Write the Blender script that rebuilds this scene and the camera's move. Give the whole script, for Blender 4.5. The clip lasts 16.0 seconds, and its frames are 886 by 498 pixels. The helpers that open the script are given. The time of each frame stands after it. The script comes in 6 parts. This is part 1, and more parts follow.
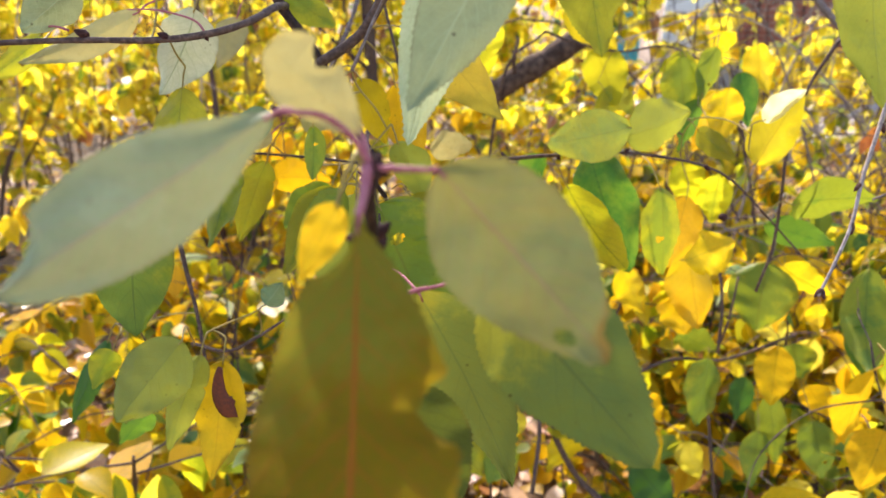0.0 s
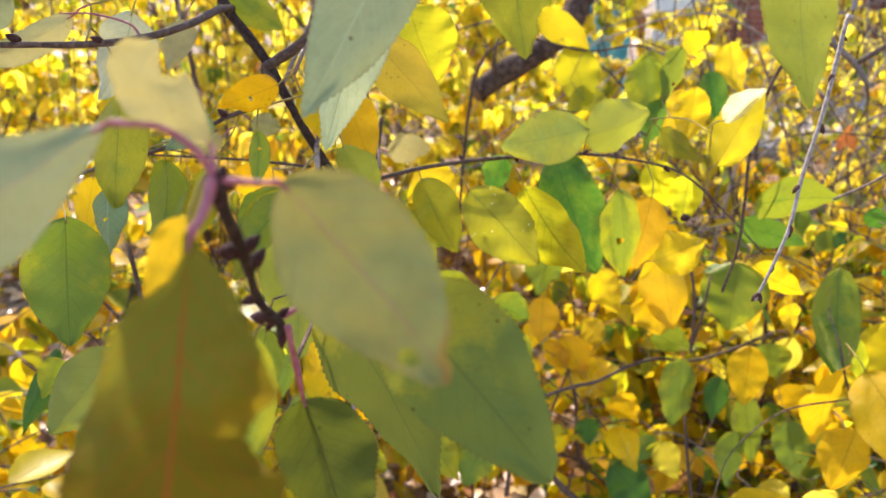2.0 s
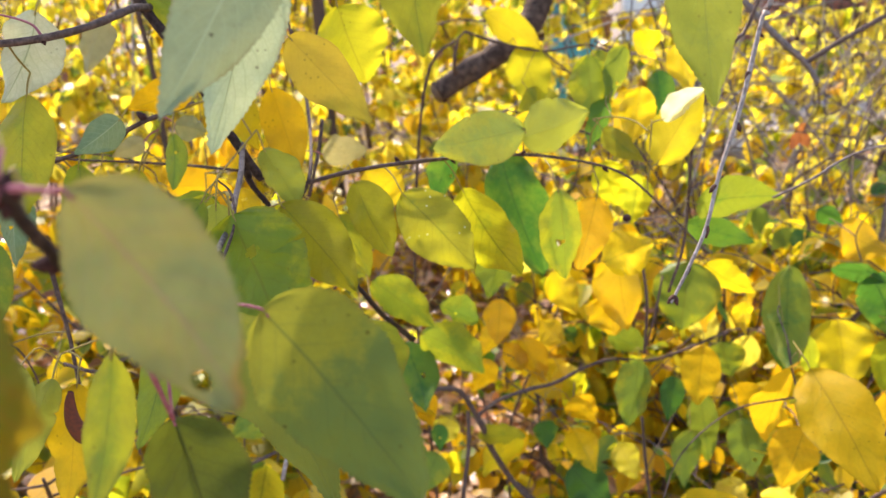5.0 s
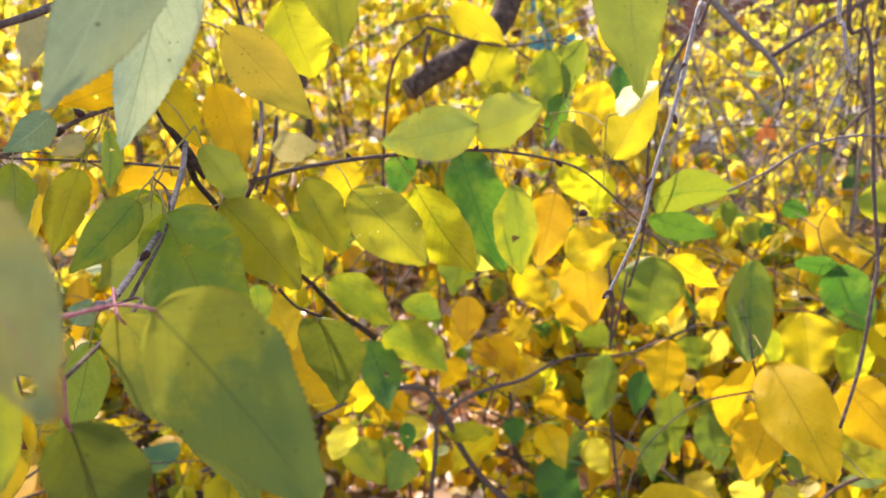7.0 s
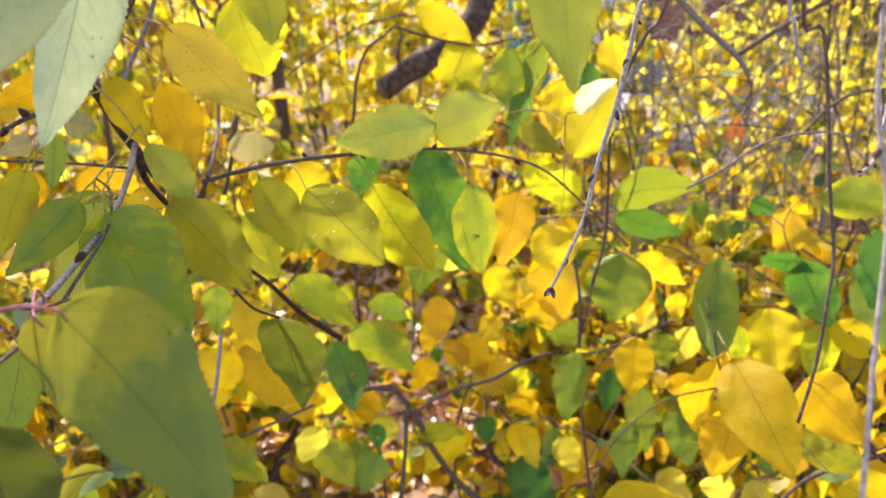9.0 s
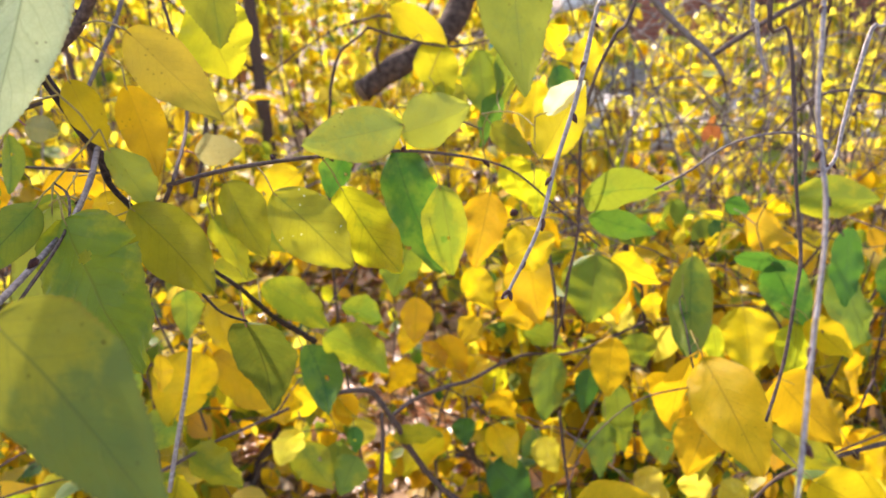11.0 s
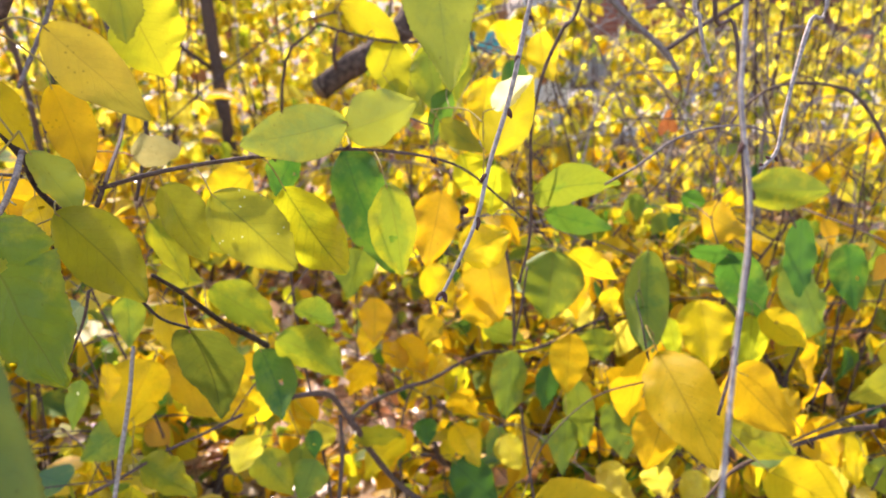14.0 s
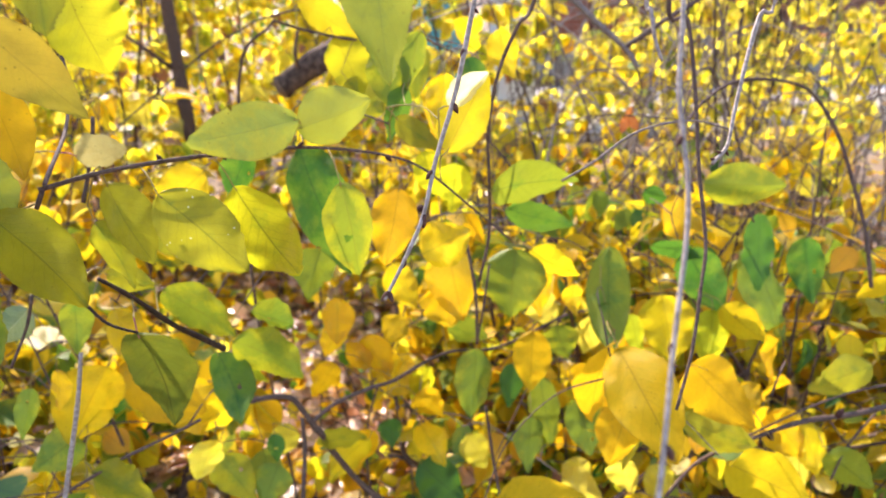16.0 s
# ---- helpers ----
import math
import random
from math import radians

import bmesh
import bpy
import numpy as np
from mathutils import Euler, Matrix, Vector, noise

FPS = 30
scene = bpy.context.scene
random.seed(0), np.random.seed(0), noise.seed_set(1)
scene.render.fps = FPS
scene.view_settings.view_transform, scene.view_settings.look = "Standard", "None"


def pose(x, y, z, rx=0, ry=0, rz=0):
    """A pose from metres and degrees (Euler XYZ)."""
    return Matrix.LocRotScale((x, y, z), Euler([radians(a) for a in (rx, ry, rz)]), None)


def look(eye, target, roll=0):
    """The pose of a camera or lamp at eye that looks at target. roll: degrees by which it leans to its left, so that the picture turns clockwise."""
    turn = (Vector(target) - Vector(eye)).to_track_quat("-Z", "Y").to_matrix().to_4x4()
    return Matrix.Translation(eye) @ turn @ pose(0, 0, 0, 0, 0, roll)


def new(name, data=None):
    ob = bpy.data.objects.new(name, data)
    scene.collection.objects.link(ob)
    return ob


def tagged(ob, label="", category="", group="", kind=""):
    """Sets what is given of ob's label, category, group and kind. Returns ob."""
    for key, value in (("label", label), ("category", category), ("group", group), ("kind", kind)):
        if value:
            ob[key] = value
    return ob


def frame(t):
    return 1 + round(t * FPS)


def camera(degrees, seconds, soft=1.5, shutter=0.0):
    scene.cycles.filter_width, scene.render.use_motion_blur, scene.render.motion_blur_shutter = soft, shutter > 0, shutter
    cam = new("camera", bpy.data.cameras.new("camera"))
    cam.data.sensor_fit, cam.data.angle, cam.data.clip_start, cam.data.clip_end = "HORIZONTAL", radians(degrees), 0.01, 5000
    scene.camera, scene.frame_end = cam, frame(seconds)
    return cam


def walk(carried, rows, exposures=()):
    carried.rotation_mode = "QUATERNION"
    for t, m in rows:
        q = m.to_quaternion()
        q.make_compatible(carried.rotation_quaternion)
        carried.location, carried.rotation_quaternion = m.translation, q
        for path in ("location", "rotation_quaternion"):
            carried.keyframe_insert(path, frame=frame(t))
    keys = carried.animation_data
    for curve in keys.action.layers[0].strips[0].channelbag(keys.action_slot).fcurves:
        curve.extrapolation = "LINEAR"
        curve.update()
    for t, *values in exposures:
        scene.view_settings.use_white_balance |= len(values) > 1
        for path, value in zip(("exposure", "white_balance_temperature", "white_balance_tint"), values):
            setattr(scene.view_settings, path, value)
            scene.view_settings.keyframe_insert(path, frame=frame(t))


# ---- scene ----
cam = camera(63.5, 16.0, soft=1.5)
EYE, TILT, LEAN = 1.25, -20.0, 0.0
ROWS = [  # seconds, metres right, ahead and up of the first eye, yaw, pitch, roll
    (0.0, 0.0000, 0.0000, 0.0000, 0.00, 0.00, 0.00),
    (0.5, 0.0084, 0.0040, 0.0016, -0.04, -0.03, 0.20),
    (1.0, 0.0168, 0.0040, 0.0018, -0.15, -0.01, 0.21),
    (1.5, 0.0258, 0.0065, 0.0031, -0.23, -0.06, 0.30),
    (2.0, 0.0346, 0.0069, 0.0035, -0.38, -0.03, 0.49),
    (2.5, 0.0411, 0.0090, 0.0040, -0.76, 0.15, 0.47),
    (3.0, 0.0482, 0.0100, 0.0045, -1.01, 0.17, 0.65),
    (3.5, 0.0534, 0.0115, 0.0041, -1.19, 0.15, 0.70),
    (4.0, 0.0599, 0.0134, 0.0045, -1.44, 0.14, 0.85),
    (6.5, 0.0901, 0.0257, 0.0036, -3.30, -0.10, 1.84),
    (7.0, 0.0985, 0.0256, 0.0033, -3.52, -0.14, 1.90),
    (7.5, 0.1027, 0.0267, 0.0028, -3.90, -0.15, 2.00),
    (8.0, 0.1089, 0.0271, 0.0026, -4.07, -0.14, 2.31),
    (8.5, 0.1159, 0.0279, 0.0021, -4.36, -0.16, 2.36),
    (9.0, 0.1210, 0.0276, 0.0013, -4.82, -0.15, 2.39),
    (11.5, 0.1389, 0.0268, 0.0027, -6.14, -0.21, 2.95),
    (12.0, 0.1413, 0.0281, 0.0035, -6.43, -0.25, 3.12),
    (12.5, 0.1447, 0.0308, 0.0033, -6.71, -0.20, 3.28),
    (13.0, 0.1486, 0.0333, 0.0036, -7.13, -0.27, 3.47),
    (13.5, 0.1525, 0.0353, 0.0031, -7.65, -0.37, 3.68),
    (14.0, 0.1565, 0.0366, 0.0026, -8.33, -0.51, 3.91),
    (14.5, 0.1597, 0.0377, 0.0024, -8.99, -0.61, 4.08),
    (15.0, 0.1643, 0.0401, 0.0014, -9.66, -0.67, 4.28),
    (15.5, 0.1670, 0.0410, 0.0013, -10.26, -0.72, 4.47),
    (16.0, 0.1698, 0.0428, 0.0013, -10.72, -0.77, 4.65),
]
walk(cam, [(t, pose(0, 0, EYE, TILT, LEAN, 0) @ pose(x, y, z, 90 + pitch, roll, yaw)) for t, x, y, z, yaw, pitch, roll in ROWS],
     exposures=[(0.0, 1.47, 6500, 15), (4.0, 1.46, 6500, 15), (6.5, 1.54, 6450, 16), (12.0, 1.52, 6450, 16), (14.0, 1.57, 6450, 16), (16.0, 1.65, 6400, 16)])
cam.data.dof.use_dof = True
cam.data.dof.focus_distance = 0.42
cam.data.dof.aperture_fstop = 10.0

# ---- light ----
world = bpy.data.worlds.new("sky")
scene.world = world
world.use_nodes = True
SUN_AZ, SUN_EL = -17.0, 42.0  # degrees to the right of straight ahead, degrees up
wn = world.node_tree.nodes
sky = wn.new("ShaderNodeTexSky")
sky.sky_type, sky.sun_disc = "NISHITA", False
sky.sun_elevation, sky.sun_rotation = radians(SUN_EL), radians(SUN_AZ)
wn["Background"].inputs["Strength"].default_value = 0.15
world.node_tree.links.new(sky.outputs["Color"], wn["Background"].inputs["Color"])
sun_way = Vector((math.sin(radians(SUN_AZ)) * math.cos(radians(SUN_EL)), math.cos(radians(SUN_AZ)) * math.cos(radians(SUN_EL)), math.sin(radians(SUN_EL))))
sun = new("sun", bpy.data.lights.new("sun", "SUN"))
sun.data.energy, sun.data.angle, sun.data.color = 3.7, radians(0.8), (1.0, 0.89, 0.77)
sun.matrix_world = look(sun_way * 30, (0, 0, 0))


# ---- materials ----
def node(tree, kind, **sets):
    n = tree.nodes.new(kind)
    for key, value in sets.items():
        n.inputs[key].default_value = value
    return n


def calc(tree, op, a, b=None, clamp=False):
    n = tree.nodes.new("ShaderNodeMath")
    n.operation, n.use_clamp = op, clamp
    for slot, v in enumerate((a, b)):
        if v is None:
            continue
        if isinstance(v, (int, float)):
            n.inputs[slot].default_value = v
        else:
            tree.links.new(v, n.inputs[slot])
    return n.outputs[0]


def blend(tree, fac, a, b, mode="MIX"):
    n = tree.nodes.new("ShaderNodeMix")
    n.data_type, n.blend_type = "RGBA", mode
    for slot, v in ((0, fac), (6, a), (7, b)):
        if isinstance(v, (int, float)):
            n.inputs[slot].default_value = v
        elif isinstance(v, tuple):
            n.inputs[slot].default_value = (*v, 1)
        else:
            tree.links.new(v, n.inputs[slot])
    return n.outputs[2]


def ramp(tree, fac, lo, hi):
    n = tree.nodes.new("ShaderNodeMapRange")
    n.interpolation_type = "SMOOTHSTEP"
    n.inputs[1].default_value, n.inputs[2].default_value = lo, hi
    tree.links.new(fac, n.inputs[0])
    return n.outputs[0]


def noise_of(tree, vector, scale, detail=3.0, rough=0.55):
    n = node(tree, "ShaderNodeTexNoise", Scale=scale, Detail=detail, Roughness=rough)
    if vector is not None:
        tree.links.new(vector, n.inputs["Vector"])
    return n.outputs["Fac"]


def material(name):
    m = bpy.data.materials.new(name)
    m.use_nodes = True
    m.node_tree.nodes.clear()
    return m, m.node_tree


def finish(tree, shader):
    out = tree.nodes.new("ShaderNodeOutputMaterial")
    tree.links.new(shader, out.inputs["Surface"])


def leaf_material(name, base, patch, through_light, veins=(0.5, 0.42, 0.12), vein=0.24, rough=0.48, specks=0.5, glow=None, fade=0.0, gloss=0.3, dots=(0.05, 0.03, 0.01), rust=0.0, lush=0.0):
    """A leaf blade: blended tones, midrib, side veins and a fine net, specks, a withered rim, and light that passes through it."""
    m, t = material(name)
    uv = t.nodes.new("ShaderNodeTexCoord").outputs["UV"]
    place = t.nodes.new("ShaderNodeNewGeometry")
    spot_at = place.outputs["Position"]
    own = t.nodes.new("ShaderNodeObjectInfo").outputs["Random"]
    island = place.outputs["Random Per Island"]
    chance = calc(t, "FRACT", calc(t, "ADD", calc(t, "MULTIPLY", own, 7.31), calc(t, "MULTIPLY", island, 3.17)))
    luck = calc(t, "FRACT", calc(t, "MULTIPLY", chance, 13.7))
    sep = t.nodes.new("ShaderNodeSeparateXYZ")
    t.links.new(uv, sep.inputs[0])
    u, v = sep.outputs[0], sep.outputs[1]
    off = calc(t, "ABSOLUTE", calc(t, "SUBTRACT", u, 0.5))
    rib = calc(t, "SUBTRACT", 1.0, ramp(t, off, 0.006, 0.022))
    shift = calc(t, "MULTIPLY", noise_of(t, spot_at, 90.0), 0.1)
    wave = calc(t, "SINE", calc(t, "MULTIPLY", calc(t, "ADD", calc(t, "SUBTRACT", v, calc(t, "MULTIPLY", off, 0.55)), shift), 58.0))
    side = calc(t, "MULTIPLY", ramp(t, wave, 0.8, 1.0), calc(t, "SUBTRACT", 0.42, calc(t, "MULTIPLY", off, 0.5)))
    net = node(t, "ShaderNodeTexVoronoi", Scale=330.0)
    net.feature = "DISTANCE_TO_EDGE"
    t.links.new(spot_at, net.inputs["Vector"])
    mesh_lines = calc(t, "MULTIPLY", calc(t, "SUBTRACT", 1.0, ramp(t, net.outputs["Distance"], 0.02, 0.12)), 0.16)
    all_lines = calc(t, "MAXIMUM", calc(t, "MAXIMUM", rib, side), mesh_lines)
    lines = calc(t, "MULTIPLY", all_lines, vein)
    big = noise_of(t, spot_at, 34.0, 5.0, 0.66)
    fine = noise_of(t, spot_at, 190.0, 4.0, 0.65)
    part_way = calc(t, "ADD", calc(t, "ADD", big, calc(t, "MULTIPLY", calc(t, "SUBTRACT", chance, 0.35), 0.4)), calc(t, "MULTIPLY", calc(t, "SUBTRACT", 0.42, v), fade))
    # tone turns first along the rim and keeps its old colour by the veins
    part_way = calc(t, "ADD", part_way, calc(t, "MULTIPLY", calc(t, "SUBTRACT", 0.22, off), lush))
    mottle = ramp(t, part_way, 0.46, 0.7)
    tone = blend(t, mottle, base, patch)
    tone = blend(t, calc(t, "MULTIPLY", ramp(t, fine, 0.35, 0.75), 0.26), tone, tuple(c * 0.55 for c in patch))
    hue = t.nodes.new("ShaderNodeHueSaturation")
    t.links.new(tone, hue.inputs["Color"])
    t.links.new(calc(t, "ADD", 0.478, calc(t, "MULTIPLY", chance, 0.04)), hue.inputs["Hue"])
    t.links.new(calc(t, "ADD", 0.78, calc(t, "MULTIPLY", luck, 0.36)), hue.inputs["Value"])
    tone = blend(t, lines, hue.outputs["Color"], veins)
    cell = node(t, "ShaderNodeTexVoronoi", Scale=170.0)
    t.links.new(spot_at, cell.inputs["Vector"])
    spot = calc(t, "MULTIPLY", calc(t, "SUBTRACT", 1.0, ramp(t, cell.outputs["Distance"], 0.06, 0.2)), ramp(t, noise_of(t, spot_at, 45.0, 1.0), 0.5, 0.62))
    tone = blend(t, calc(t, "MULTIPLY", spot, specks), tone, dots)
    edge = ramp(t, calc(t, "ADD", off, calc(t, "MULTIPLY", big, 0.14)), 0.53, 0.6)
    tone = blend(t, calc(t, "MULTIPLY", edge, 0.6), tone, (0.16, 0.085, 0.02))
    if rust:  # a withered orange-brown patch at the tip and along one rim
        dry = calc(t, "ADD", calc(t, "MULTIPLY", v, 0.6), calc(t, "ADD", calc(t, "MULTIPLY", u, 0.22), calc(t, "MULTIPLY", big, 0.55)))
        tone = blend(t, calc(t, "MULTIPLY", ramp(t, dry, 0.9, 0.98), rust), tone, (0.5, 0.2, 0.02))
    bump = node(t, "ShaderNodeBump", Strength=0.5, Distance=0.0007)
    t.links.new(calc(t, "SUBTRACT", calc(t, "MULTIPLY", fine, 0.5), all_lines), bump.inputs["Height"])
    face = node(t, "ShaderNodeBsdfPrincipled", Roughness=rough)
    face.inputs["Specular IOR Level"].default_value = gloss
    t.links.new(tone, face.inputs["Base Color"])
    t.links.new(bump.outputs[0], face.inputs["Normal"])
    passed = t.nodes.new("ShaderNodeBsdfTranslucent")
    inner = blend(t, mottle, glow or base, tuple(0.5 * (g + p) for g, p in zip(glow or base, patch)))
    inner = blend(t, lines, inner, tuple(c * 0.35 for c in base))
    t.links.new(blend(t, 0.7, tone, inner), passed.inputs["Color"])
    mix = node(t, "ShaderNodeMixShader", Fac=through_light)
    t.links.new(face.outputs[0], mix.inputs[1])
    t.links.new(passed.outputs[0], mix.inputs[2])
    finish(t, mix.outputs[0])
    return m


def bark_material(name, base, dark, scale=220.0, rough=0.75):
    m, t = material(name)
    place = t.nodes.new("ShaderNodeNewGeometry").outputs["Position"]
    a, b = noise_of(t, place, scale, 4.0, 0.7), noise_of(t, place, scale * 0.16, 2.0)
    tone = blend(t, ramp(t, a, 0.35, 0.7), dark, base)
    tone = blend(t, calc(t, "MULTIPLY", ramp(t, b, 0.5, 0.75), 0.5), tone, tuple(c * 0.5 for c in base))
    bump = node(t, "ShaderNodeBump", Strength=0.7, Distance=0.0015)
    t.links.new(a, bump.inputs["Height"])
    face = node(t, "ShaderNodeBsdfPrincipled", Roughness=rough)
    face.inputs["Specular IOR Level"].default_value = 0.18
    t.links.new(tone, face.inputs["Base Color"])
    t.links.new(bump.outputs[0], face.inputs["Normal"])
    finish(t, face.outputs[0])
    return m


def plain_material(name, base, second, scale, rough=0.8, strength=0.4, distance=0.01, metal=0.0):
    m, t = material(name)
    place = t.nodes.new("ShaderNodeNewGeometry").outputs["Position"]
    a, b = noise_of(t, place, scale, 5.0, 0.65), noise_of(t, place, scale * 0.1, 2.0)
    tone = blend(t, ramp(t, a, 0.3, 0.7), base, second)
    tone = blend(t, calc(t, "MULTIPLY", ramp(t, b, 0.45, 0.7), 0.35), tone, tuple(c * 0.6 for c in base))
    bump = node(t, "ShaderNodeBump", Strength=strength, Distance=distance)
    t.links.new(a, bump.inputs["Height"])
    face = node(t, "ShaderNodeBsdfPrincipled", Roughness=rough, Metallic=metal)
    t.links.new(tone, face.inputs["Base Color"])
    t.links.new(bump.outputs[0], face.inputs["Normal"])
    finish(t, face.outputs[0])
    return m


LEAF = {
    "dull": leaf_material("leaf_dull_green", (0.29, 0.29, 0.085), (0.36, 0.3, 0.07), 0.24, veins=(0.45, 0.2, 0.14), vein=0.5, specks=0.3, gloss=0.2, rust=0.6),
    "ashen": leaf_material("leaf_ashen", (0.36, 0.39, 0.2), (0.3, 0.31, 0.13), 0.2, veins=(0.5, 0.3, 0.2), vein=0.5, specks=0.2, gloss=0.4),
    "grey": leaf_material("leaf_grey_green", (0.3, 0.34, 0.15), (0.23, 0.29, 0.11), 0.24, veins=(0.5, 0.54, 0.28), vein=0.6, specks=0.9, gloss=0.35),
    "silver": leaf_material("leaf_silver_green", (0.56, 0.57, 0.33), (0.45, 0.49, 0.24), 0.34, veins=(0.27, 0.32, 0.12), vein=0.7, specks=0.9, gloss=0.35),
    "cream": leaf_material("leaf_cream", (0.5, 0.44, 0.15), (0.43, 0.4, 0.12), 0.3, specks=0.3, gloss=0.3),
    "brown": leaf_material("leaf_browning", (0.25, 0.185, 0.006), (0.26, 0.26, 0.025), 0.5, veins=(0.55, 0.14, 0.02), vein=0.9, specks=0.2, gloss=0.1, fade=0.85, rust=0.5),
    "mottled": leaf_material("leaf_mottled", (0.155, 0.215, 0.045), (0.36, 0.345, 0.03), 0.38, fade=0.8, glow=(0.17, 0.2, 0.025), veins=(0.12, 0.15, 0.04), vein=0.5, specks=0.9, gloss=0.15),
    "fern": leaf_material("leaf_fern_green", (0.13, 0.16, 0.014), (0.2, 0.2, 0.014), 0.36, veins=(0.06, 0.06, 0.01), vein=0.75, gloss=0.2, specks=0.8),
    "sage": leaf_material("leaf_sage", (0.25, 0.32, 0.06), (0.46, 0.43, 0.04), 0.36, veins=(0.24, 0.28, 0.05), glow=(0.52, 0.52, 0.03), lush=-0.3),
    "olive": leaf_material("leaf_olive", (0.35, 0.335, 0.018), (0.17, 0.25, 0.022), 0.44, veins=(0.18, 0.16, 0.02), vein=0.4, glow=(0.5, 0.49, 0.012), lush=0.6),
    "dotted": leaf_material("leaf_dotted_olive", (0.34, 0.34, 0.02), (0.15, 0.24, 0.03), 0.46, veins=(0.14, 0.15, 0.02), vein=0.45, specks=1.0, dots=(0.85, 0.85, 0.8), glow=(0.55, 0.52, 0.012), lush=0.5),
    "green": leaf_material("leaf_green", (0.13, 0.23, 0.03), (0.33, 0.35, 0.022), 0.4, veins=(0.07, 0.1, 0.02), vein=0.45, glow=(0.28, 0.37, 0.018), lush=-0.4),
    "dark": leaf_material("leaf_dark_green", (0.035, 0.13, 0.02), (0.17, 0.27, 0.022), 0.44, veins=(0.03, 0.07, 0.025), vein=0.4, glow=(0.11, 0.28, 0.018), lush=-0.4),
    "lime": leaf_material("leaf_lime", (0.54, 0.5, 0.012), (0.3, 0.4, 0.02), 0.74, veins=(0.2, 0.22, 0.015), vein=0.6, glow=(0.98, 0.93, 0.015), lush=0.5),
    "yellow": leaf_material("leaf_yellow", (0.78, 0.535, 0.008), (0.62, 0.47, 0.012), 0.6, gloss=0.4, rough=0.36, veins=(0.45, 0.3, 0.015), vein=0.4, specks=0.8, glow=(0.96, 0.72, 0.008), lush=0.3),
    # paler copy of yellow, with the sunlit highlight put into its colour
    "bright": leaf_material("leaf_sunlit_yellow", (0.82, 0.67, 0.06), (0.76, 0.6, 0.025), 0.72, veins=(0.6, 0.42, 0.02), specks=0.3, glow=(1.0, 0.88, 0.08), rough=0.28, gloss=0.7),
    "lemon": leaf_material("leaf_lemon", (0.74, 0.6, 0.02), (0.55, 0.5, 0.02), 0.7, veins=(0.45, 0.4, 0.02), specks=0.3, glow=(1.0, 0.87, 0.04), rough=0.3, gloss=0.6),
    # whitish colour stands for the sun's glare on a yellow leaf
    "glare": leaf_material("leaf_sun_glare", (0.9, 0.84, 0.5), (0.9, 0.8, 0.4), 0.75, veins=(0.8, 0.7, 0.3), specks=0.2),
    "gold": leaf_material("leaf_gold", (0.74, 0.44, 0.006), (0.64, 0.42, 0.008), 0.54, gloss=0.36, rough=0.38, veins=(0.4, 0.2, 0.012), vein=0.4, specks=0.8, glow=(0.9, 0.54, 0.004), lush=0.3),
    "pale": leaf_material("leaf_pale_gold", (0.76, 0.49, 0.008), (0.68, 0.47, 0.01), 0.48, gloss=0.14, veins=(0.34, 0.19, 0.015), vein=0.45, specks=0.9, glow=(0.8, 0.54, 0.008), lush=0.2),
    "wax": leaf_material("leaf_waxy_yellow", (0.6, 0.44, 0.035), (0.5, 0.42, 0.03), 0.38, gloss=0.25, veins=(0.3, 0.2, 0.03), specks=0.7, fade=-0.7, glow=(0.68, 0.52, 0.03)),
    # gold made dimmer: the shade on these leaves is put into the colour
    "dim_gold": leaf_material("leaf_dim_gold", (0.56, 0.35, 0.006), (0.48, 0.34, 0.008), 0.44, gloss=0.2, veins=(0.36, 0.2, 0.012), specks=0.7, glow=(0.74, 0.48, 0.006)),
    "butter": leaf_material("leaf_butter_yellow", (0.6, 0.49, 0.015), (0.54, 0.48, 0.015), 0.54, gloss=0.2, veins=(0.4, 0.3, 0.02), vein=0.4, specks=0.6, glow=(0.66, 0.52, 0.012)),
    "russet": leaf_material("leaf_russet", (0.36, 0.12, 0.03), (0.45, 0.22, 0.03), 0.45, glow=(0.5, 0.17, 0.03)),
    "litter": leaf_material("leaf_litter_brown", (0.46, 0.22, 0.075), (0.28, 0.125, 0.045), 0.25, veins=(0.3, 0.18, 0.1), rough=0.36, gloss=0.5),
    "tan": leaf_material("leaf_litter_tan", (0.78, 0.54, 0.31), (0.55, 0.33, 0.17), 0.2, veins=(0.55, 0.4, 0.25), rough=0.26, gloss=1.0),
}
BARK = bark_material("bark_dark", (0.085, 0.052, 0.04), (0.024, 0.014, 0.011))
BARK_GREY = bark_material("bark_grey", (0.48, 0.39, 0.335), (0.24, 0.18, 0.15), 300.0, 0.55)
BARK_TWIG = bark_material("bark_grey_brown", (0.31, 0.24, 0.205), (0.14, 0.1, 0.085), 300.0, 0.6)
BARK_LIMB = bark_material("bark_limb", (0.17, 0.1, 0.065), (0.05, 0.028, 0.018), 55.0, 0.85)
CUT_WOOD = bark_material("cut_wood", (0.3, 0.2, 0.13), (0.14, 0.09, 0.06), 90.0, 0.8)
BARK_MID = bark_material("bark_brown", (0.18, 0.115, 0.085), (0.07, 0.042, 0.032))
BARK_RED = bark_material("petiole_red", (0.5, 0.17, 0.18), (0.34, 0.09, 0.11), 300.0, 0.5)
STALK = bark_material("petiole_olive", (0.4, 0.3, 0.07), (0.28, 0.19, 0.05), 300.0, 0.5)
BARK_BUD = bark_material("bud_dark", (0.1, 0.04, 0.03), (0.035, 0.014, 0.011), 500.0, 0.8)
BUD_BROWN = bark_material("bud_brown", (0.17, 0.08, 0.055), (0.06, 0.025, 0.018), 500.0, 0.8)
